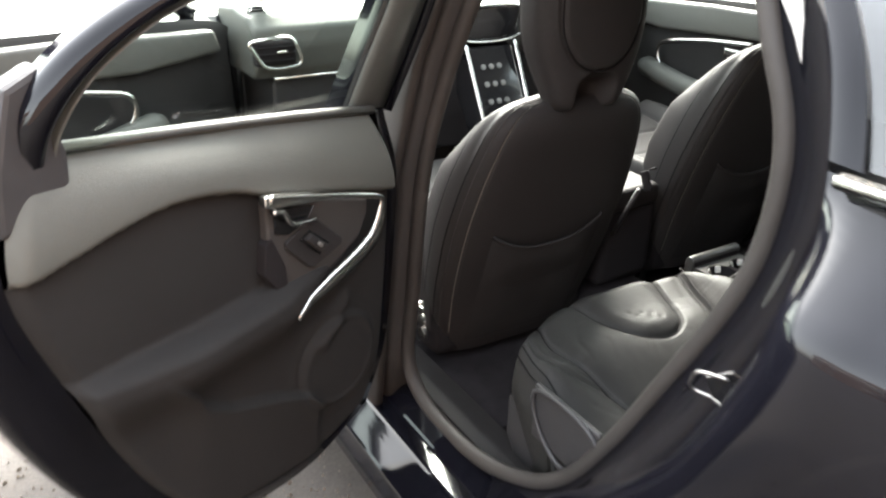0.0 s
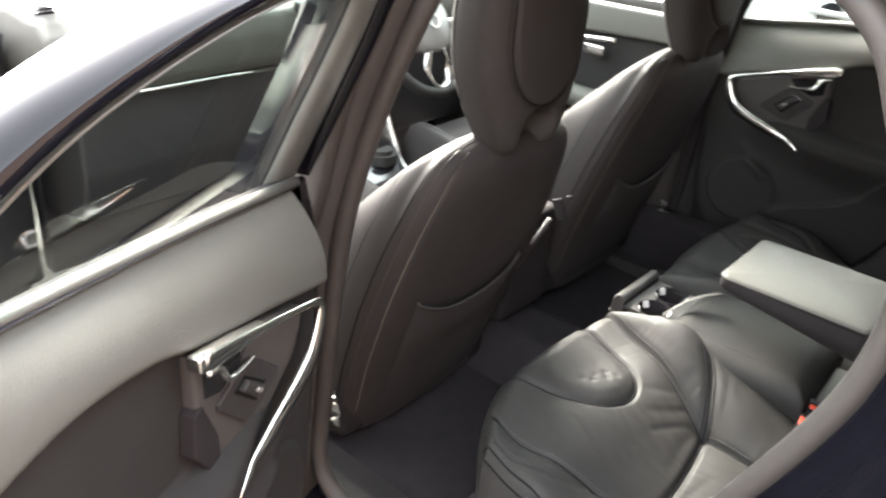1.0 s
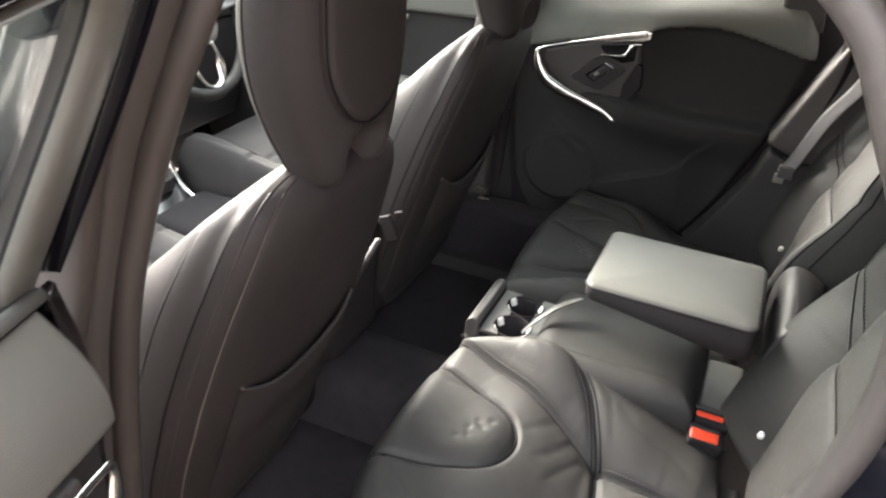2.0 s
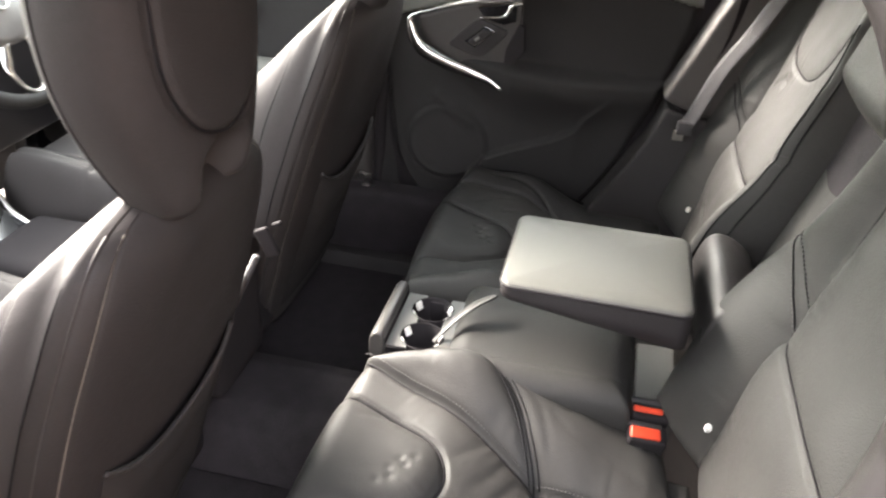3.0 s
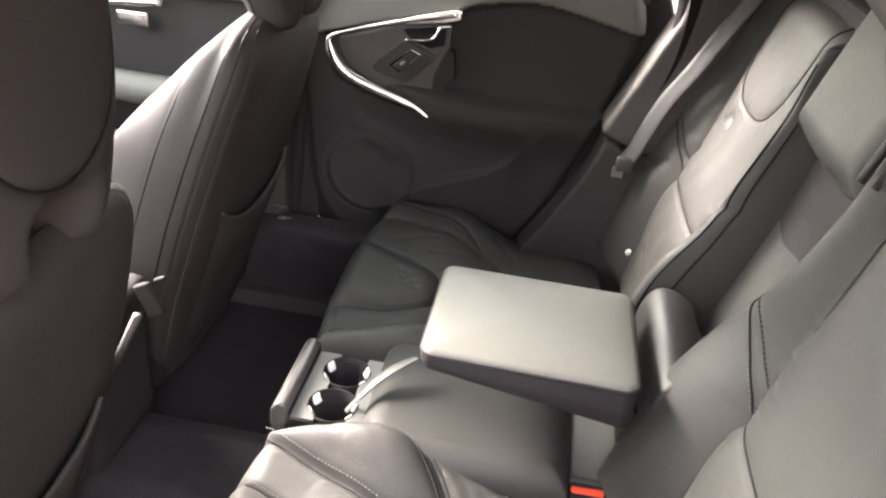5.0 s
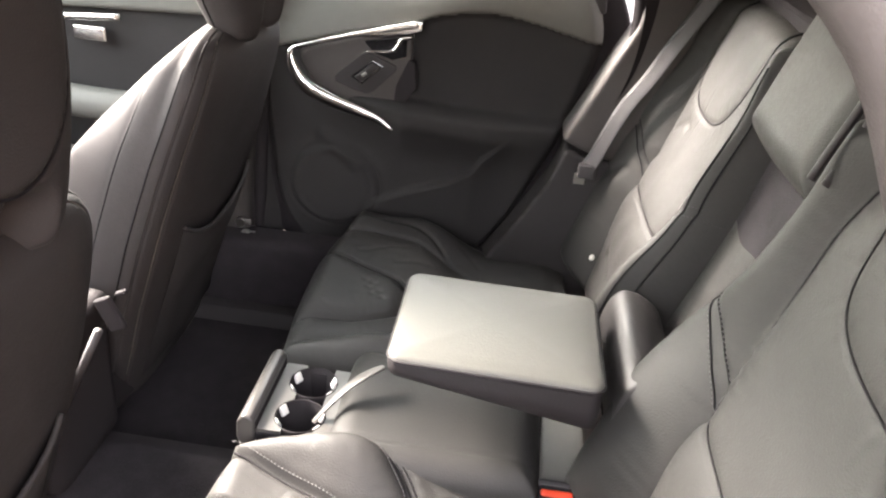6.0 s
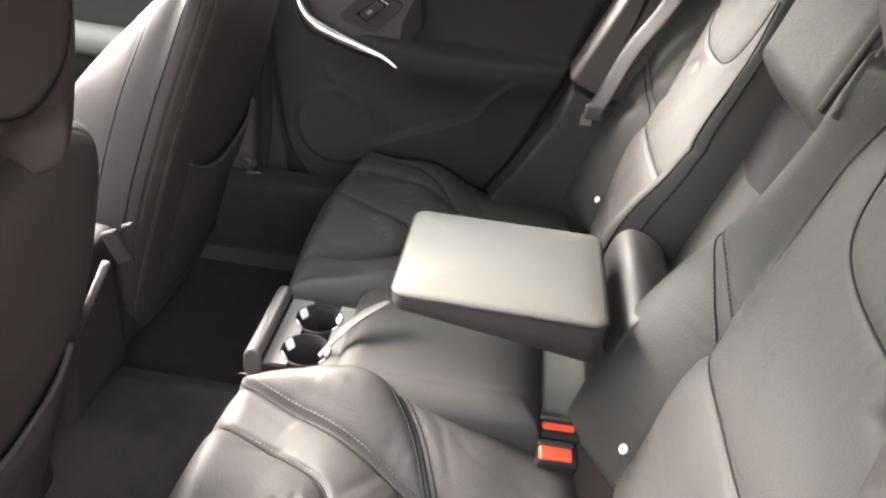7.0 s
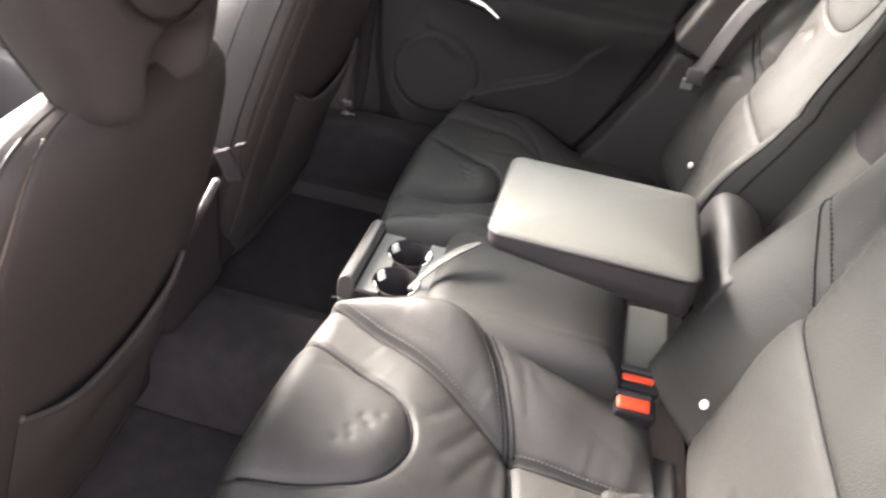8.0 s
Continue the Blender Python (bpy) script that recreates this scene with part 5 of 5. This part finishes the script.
    # the side cheeks carry a seam of their own
    for k in (-1, 1):
        cheek = []
        for z in np.linspace(0.93, 1.19, 40):
            w_, a_, b_ = (np.interp(z, zz, q) for q in (ww, y0, y1))
            cheek.append((HX + k * (w_ * (1 - 0.42 ** 3.0) ** (1 / 3.0) + 0.0003), (a_ + b_) / 2 + 0.42 * (b_ - a_) / 2, z))
        part("seam", tube(cheek, 0.0013, 6), SEAM_DARK, head)
    for px_ in (-0.030, 0.030):
        part("headrest_post", tube([(HX + px_, 0.645, 0.88), (HX + px_, 0.645, 0.96)], 0.005, 10), CHROME, head)
    # cushion, base and runners
    def seat_h(x, y):
        b = 0.035 * np.clip(np.sin(np.clip((np.abs(x) - 0.14) / 0.11, 0, 1) * np.pi * 0.75), 0, 1)
        h = b + 0.03 * step(y, -0.05, 0.2) + 0.002 * soft_noise(x, y, 40, 31)
        for k in (0.14, 0.20):
            h = h + groove(np.abs(np.abs(x) - k), 0.005, 0.006)
        return h + groove(np.abs(y - 0.06), 0.005, 0.006) + groove(np.abs(y + 0.06), 0.005, 0.006)
    x, y, h = pillow(0.245, 0.27, 0.22, 0.22, 0.06, 0.15, seat_h, (110, 110))
    part("seat_cushion", grid(np.stack([x + SX, y + 1.06, h + 0.545], -1)), SEAT_BACK, seat)
    part("seat_base", box((SX, 1.03, 0.345), (0.46, 0.50, 0.16), 0.03, 3), BLACK_RUBBER, seat)
    for k in (-1, 1):
        part("runner", box((SX + k * 0.17, 1.07, 0.235), (0.035, 0.44, 0.035), 0.006), PLASTIC, seat)
    part("recliner_cover", box((SX + 0.236, 0.87, 0.50), (0.03, 0.16, 0.12), 0.015, 3, rot=(20, 0, 0)), BLACK_RUBBER, seat)
    return seat


near_seat = front_seat("charcoal leather front passenger seat with a map pocket")
far_seat = copy_thing(near_seat, Matrix.Translation(near_seat.location + Vector((0.712, 0.010, 0.045))))
tagged(far_seat, "charcoal leather driver's seat behind the steering wheel")
# the driver's runners stand on blocks of the seat's own height
for s in (-1, 1):
    part("seat_riser", box((0.360 + s * 0.17, 1.08, 0.240), (0.05, 0.42, 0.045), 0.006), PLASTIC, car)
for name, c in (("belt_buckle", (-0.064, 0.668, 0.675)),):
    bk = thing(name, (c[0], c[1], 0.55), "black front belt buckle on a steel stalk beside the seat", "buckle", "seat belt buckles")
    part("casing", box((c[0], c[1], c[2]), (0.010, 0.024, 0.050), 0.004, 3, rot=(-25, 0, 0)), BLACK_RUBBER, bk)
    part("stalk", tube([(c[0], c[1] + 0.02, c[2] - 0.03), (c[0], c[1] + 0.09, c[2] - 0.18)], 0.006, 8), PLASTIC, bk)
    part("slot_rim", box((c[0] - 0.004, c[1] - 0.02, c[2] + 0.038), (0.008, 0.016, 0.006), 0.0025, 3, rot=(-25, 0, 0)), BLACK_RUBBER, bk)

# ---------------------------------------------------------------- dashboard, console, wheel
dash = thing("dashboard", (0, 1.6, 0.35), "grey soft dashboard with a bright-rimmed side vent", "dashboard")
prof = [(1.80, 0.45), (1.56, 0.50), (1.53, 0.62), (1.515, 0.80)]
DX = -0.035
part("lower_dash", prism(prof + [(1.80, 0.80)], -0.68, 0.68, "x", 0.012, 3), PLASTIC, dash, "dark lower dashboard and glovebox")
part("upper_dash", prism([(1.512, 0.806), (1.492, 0.83), (1.478, 0.90), (1.485, 0.945), (1.53, 0.975), (1.65, 0.985), (1.80, 0.97), (1.80, 0.806)], -0.74, 0.74, "x", 0.018, 4, True), SOFT, dash, "grey soft-touch upper dashboard")
part("trim_strip", tube([(-0.68, 1.502, 0.808), (-0.3, 1.500, 0.805), (-0.12, 1.498, 0.80)], 0.005, 8), CHROME, dash)
vent = part("side_vent", box((-0.652 + DX, 1.472, 0.885), (0.118, 0.03, 0.066), 0.014, 3), BLACK_RUBBER, dash, "dark air vent")
vl = smooth([(-0.724, 1.455, 0.917), (-0.69, 1.452, 0.924), (-0.63, 1.452, 0.928), (-0.602, 1.452, 0.917), (-0.583, 1.452, 0.872), (-0.588, 1.452, 0.854), (-0.61, 1.452, 0.848), (-0.66, 1.455, 0.846), (-0.690, 1.455, 0.858), (-0.714, 1.455, 0.895)], 60, True) + np.array([DX, 0, 0])
part("vent_rim", tube(vl, 0.0055, 8, True, up=(0, 1, 0)), CHROME, vent, "satin chrome vent rim")
for k in range(3):
    part("louvre", box((-0.652 + DX, 1.456, 0.868 + 0.018 * k), (0.10, 0.010, 0.002), 0.0005), BLACK_RUBBER, vent)
part("vent_tab", box((-0.640 + DX, 1.446, 0.892), (0.030, 0.01, 0.007), 0.002), CHROME, vent)
dem = part("demister_vent", disc((-0.665 + DX, 1.56, 0.978), 0.026, 0.012, "z", 28, 0.002, rot=(35, 0, 0)), PLASTIC_GREY, dash)
for k in range(4):
    part("louvre", box((-0.665 + DX, 1.556, 0.980 + 0.008 * (k - 1.5)), (0.040, 0.006, 0.003), 0.001, rot=(35, 0, 0)), GLOSS, dem)
con = thing("centre_console", (0, 1.1, 0.22), "grey floating centre console with silver edges", "console")
part("fascia", prism([(1.50, 0.86), (1.44, 0.85), (1.36, 0.70), (1.28, 0.56), (1.20, 0.52), (1.22, 0.49), (1.40, 0.56), (1.50, 0.70)], -0.085, 0.085, "x", 0.01, 3), GLOSS, con)
for s in (-1, 1):
    part("silver_edge", tube(smooth([(s * 0.09, 1.47, 0.865), (s * 0.092, 1.435, 0.85), (s * 0.09, 1.355, 0.70), (s * 0.085, 1.275, 0.56), (s * 0.08, 1.20, 0.52)], 30), 0.007, 8), CHROME, con)
part("screen_hood", box((0, 1.47, 0.92), (0.22, 0.06, 0.11), 0.015, 3), GLOSS, con)
part("screen_rim", tube(smooth([(-0.105, 1.437, 0.965), (0.105, 1.437, 0.965), (0.10, 1.437, 0.875), (-0.10, 1.437, 0.875)], 40, True), 0.004, 6, True, up=(0, 1, 0)), CHROME, con)
for i in range(4):
    for j in range(3):
        part("key", disc((-0.045 + 0.03 * j, 1.408 - 0.026 * i, 0.795 - 0.048 * i), 0.009, 0.008, "y", 14, 0.002, rot=(-28, 0, 0)), PLASTIC_GREY, con)
part("box", box((0, 0.99, 0.45), (0.19, 0.46, 0.22), 0.03, 3), BLACK_RUBBER, con)
part("arm_lid", box((0, 0.87, 0.585), (0.17, 0.24, 0.06), 0.02, 3), LEATHER_DARK, con)
part("shift_boot", disc((0.03, 1.30, 0.575), 0.045, 0.05, "z", 20, 0.012), LEATHER, con)
knob = part("gear_knob", tube(smooth([(0.03, 1.31, 0.575), (0.03, 1.325, 0.60), (0.03, 1.34, 0.63), (0.03, 1.347, 0.665)], 14), [0.008] * 6 + [0.014, 0.02, 0.024, 0.026, 0.026, 0.024, 0.018, 0.006], 14), GLOSS, con)
part("knob_cap", disc((0.03, 1.347, 0.666), 0.014, 0.006, "z", 18, 0.002), CHROME, knob)

wheel = thing("steering_wheel", (0.29, 1.455, 0.65), "dark steering wheel with silver lower spokes", "steering wheel")
WM = Matrix.Translation((0.29, 1.39, 0.875)) @ Matrix.Rotation(radians(-24), 4, "X")


def wp(x, z, y=0.0):
    return tuple(WM @ Vector((x, y, z)))


part("rim", tube([wp(0.183 * math.cos(a), 0.183 * math.sin(a)) for a in np.linspace(0, 2 * np.pi, 60, endpoint=False)], 0.0155, 12, True, up=tuple(WM.to_3x3() @ Vector((0, 1, 0)))), LEATHER, wheel)
P, f = loft([(0, 0, -0.03, 0.055, 0.05, 3.2), (0, 0, -0.02, 0.070, 0.068, 3.2), (0, 0, 0.015, 0.074, 0.072, 3.2), (0, 0, 0.03, 0.06, 0.06, 3.2)], 40)
me = mesh_of(P.reshape(-1, 3), f)
me.transform(WM @ Matrix.Rotation(radians(90), 4, "X"))
hub = part("airbag_cover", me, PLASTIC_GREY, wheel, "grey airbag cover")
part("badge", tube([wp(0.018 * math.cos(a), 0.018 * math.sin(a) + 0.012, -0.034) for a in np.linspace(0, 2 * np.pi, 24, endpoint=False)], 0.003, 6, True, up=tuple(WM.to_3x3() @ Vector((0, 1, 0)))), WHITE, hub)
for s in (-1, 1):
    part("lower_spoke", tube(smooth([wp(s * 0.03, -0.06, -0.012), wp(s * 0.045, -0.11, -0.006), wp(s * 0.03, -0.155, -0.002), wp(0.0, -0.172, 0)], 16), [0.012] * 16, 8, flat=0.5), CHROME, wheel, "silver lower spoke")
    part("side_spoke", tube([wp(s * 0.06, 0.0, -0.01), wp(s * 0.18, 0.01, 0)], [0.026, 0.017], 10, flat=0.5), PLASTIC, wheel)
part("column", tube([wp(0, 0, 0.02), wp(0, 0, 0.28)], 0.045, 16), PLASTIC, wheel)

# ---------------------------------------------------------------- front doors
FH = (-0.80, 1.70, 0.40)


def front_door(label):
    out = smooth([(0.72, 0.36), (1.2, 0.33), (1.62, 0.36), (1.70, 0.45), (1.70, 0.85), (1.66, 0.95), (1.2, 0.975), (0.74, 0.985), (0.68, 0.90), (0.70, 0.60)], 90, True)
    cen = np.array([1.2, 0.66])
    rings = []
    for k, d in ((0.0, -0.03), (0.3, -0.032), (0.7, -0.036), (0.93, -0.042), (1.0, -0.055), (1.02, -0.06), (1.03, -0.14), (0.99, -0.16), (0.0, -0.165)):
        q = cen + (out - cen) * k
        rings.append(np.column_stack([np.full(len(q), TRIM_X + d), q]))
    R = np.array(rings)
    door = part("front_door", grid(R[5:], close_v=True, flip=True), PAINT, car, label)
    part("inner_panel", grid(R[:6], close_v=True, flip=True), FABRIC, door, "dark front door panel")
    part("upper_pad", prism([(0.70, 0.90), (0.74, 0.975), (1.2, 0.965), (1.64, 0.94), (1.66, 0.88), (1.4, 0.86), (1.1, 0.88)], TRIM_X - 0.06, TRIM_X - 0.012, "x", 0.014, 3, True), SOFT, door, "grey padded door top")
    part("armrest", tube(smooth([(TRIM_X - 0.02, 0.80, 0.70), (TRIM_X + 0.015, 0.95, 0.69), (TRIM_X + 0.02, 1.2, 0.70), (TRIM_X - 0.01, 1.45, 0.73)], 24), [0.02] + [0.035] * 22 + [0.02], 12), SOFT, door)
    loop = smooth([(0.99, 0.875), (1.15, 0.86), (1.30, 0.835), (1.36, 0.815), (1.37, 0.775), (1.33, 0.725), (1.25, 0.69), (1.13, 0.655)], 40)
    part("trim_bow", tube([(TRIM_X + 0.004, a, b) for a, b in loop], [0.008] * 38 + [0.005, 0.002], 8, flat=0.6, up=(1, 0, 0)), CHROME, door, "satin chrome trim bow")
    part("lever", box((TRIM_X - 0.002, 1.06, 0.835), (0.012, 0.07, 0.03), 0.005, 3), CHROME, door)
    def win(py, pz, o=0.0):
        return (TRIM_X - 0.088 + 0.49 * (pz - 0.985) + o, py, pz)
    fr = smooth([(0.745, 0.97), (0.735, 1.12), (0.72, 1.26), (0.78, 1.31), (0.95, 1.30), (1.15, 1.24), (1.40, 1.12), (1.64, 0.97)], 60)
    part("window_frame", tube([win(a, b, -0.02) for a, b in fr], 0.024, 8, flat=0.7, up=(1, 0, 0)), PAINT, door)
    base = np.column_stack([np.linspace(0.745, 1.64, 60), np.full(60, 0.965)])
    k = np.linspace(0, 1, 12)[:, None, None]
    q = fr[None] * k + base[None] * (1 - k)
    pane = part("pane", grid(np.array([[win(a, b, -0.022) for a, b in row] for row in q])), PANE, door, "clear side glass")
    pane.visible_shadow = False
    return door


front_left = front_door("open black front door seen through the glass of the rear one")
swing(front_left, FH, 70)
SIDE[0] = -1
front_door("shut driver's door with a dark panel")
SIDE[0] = 1
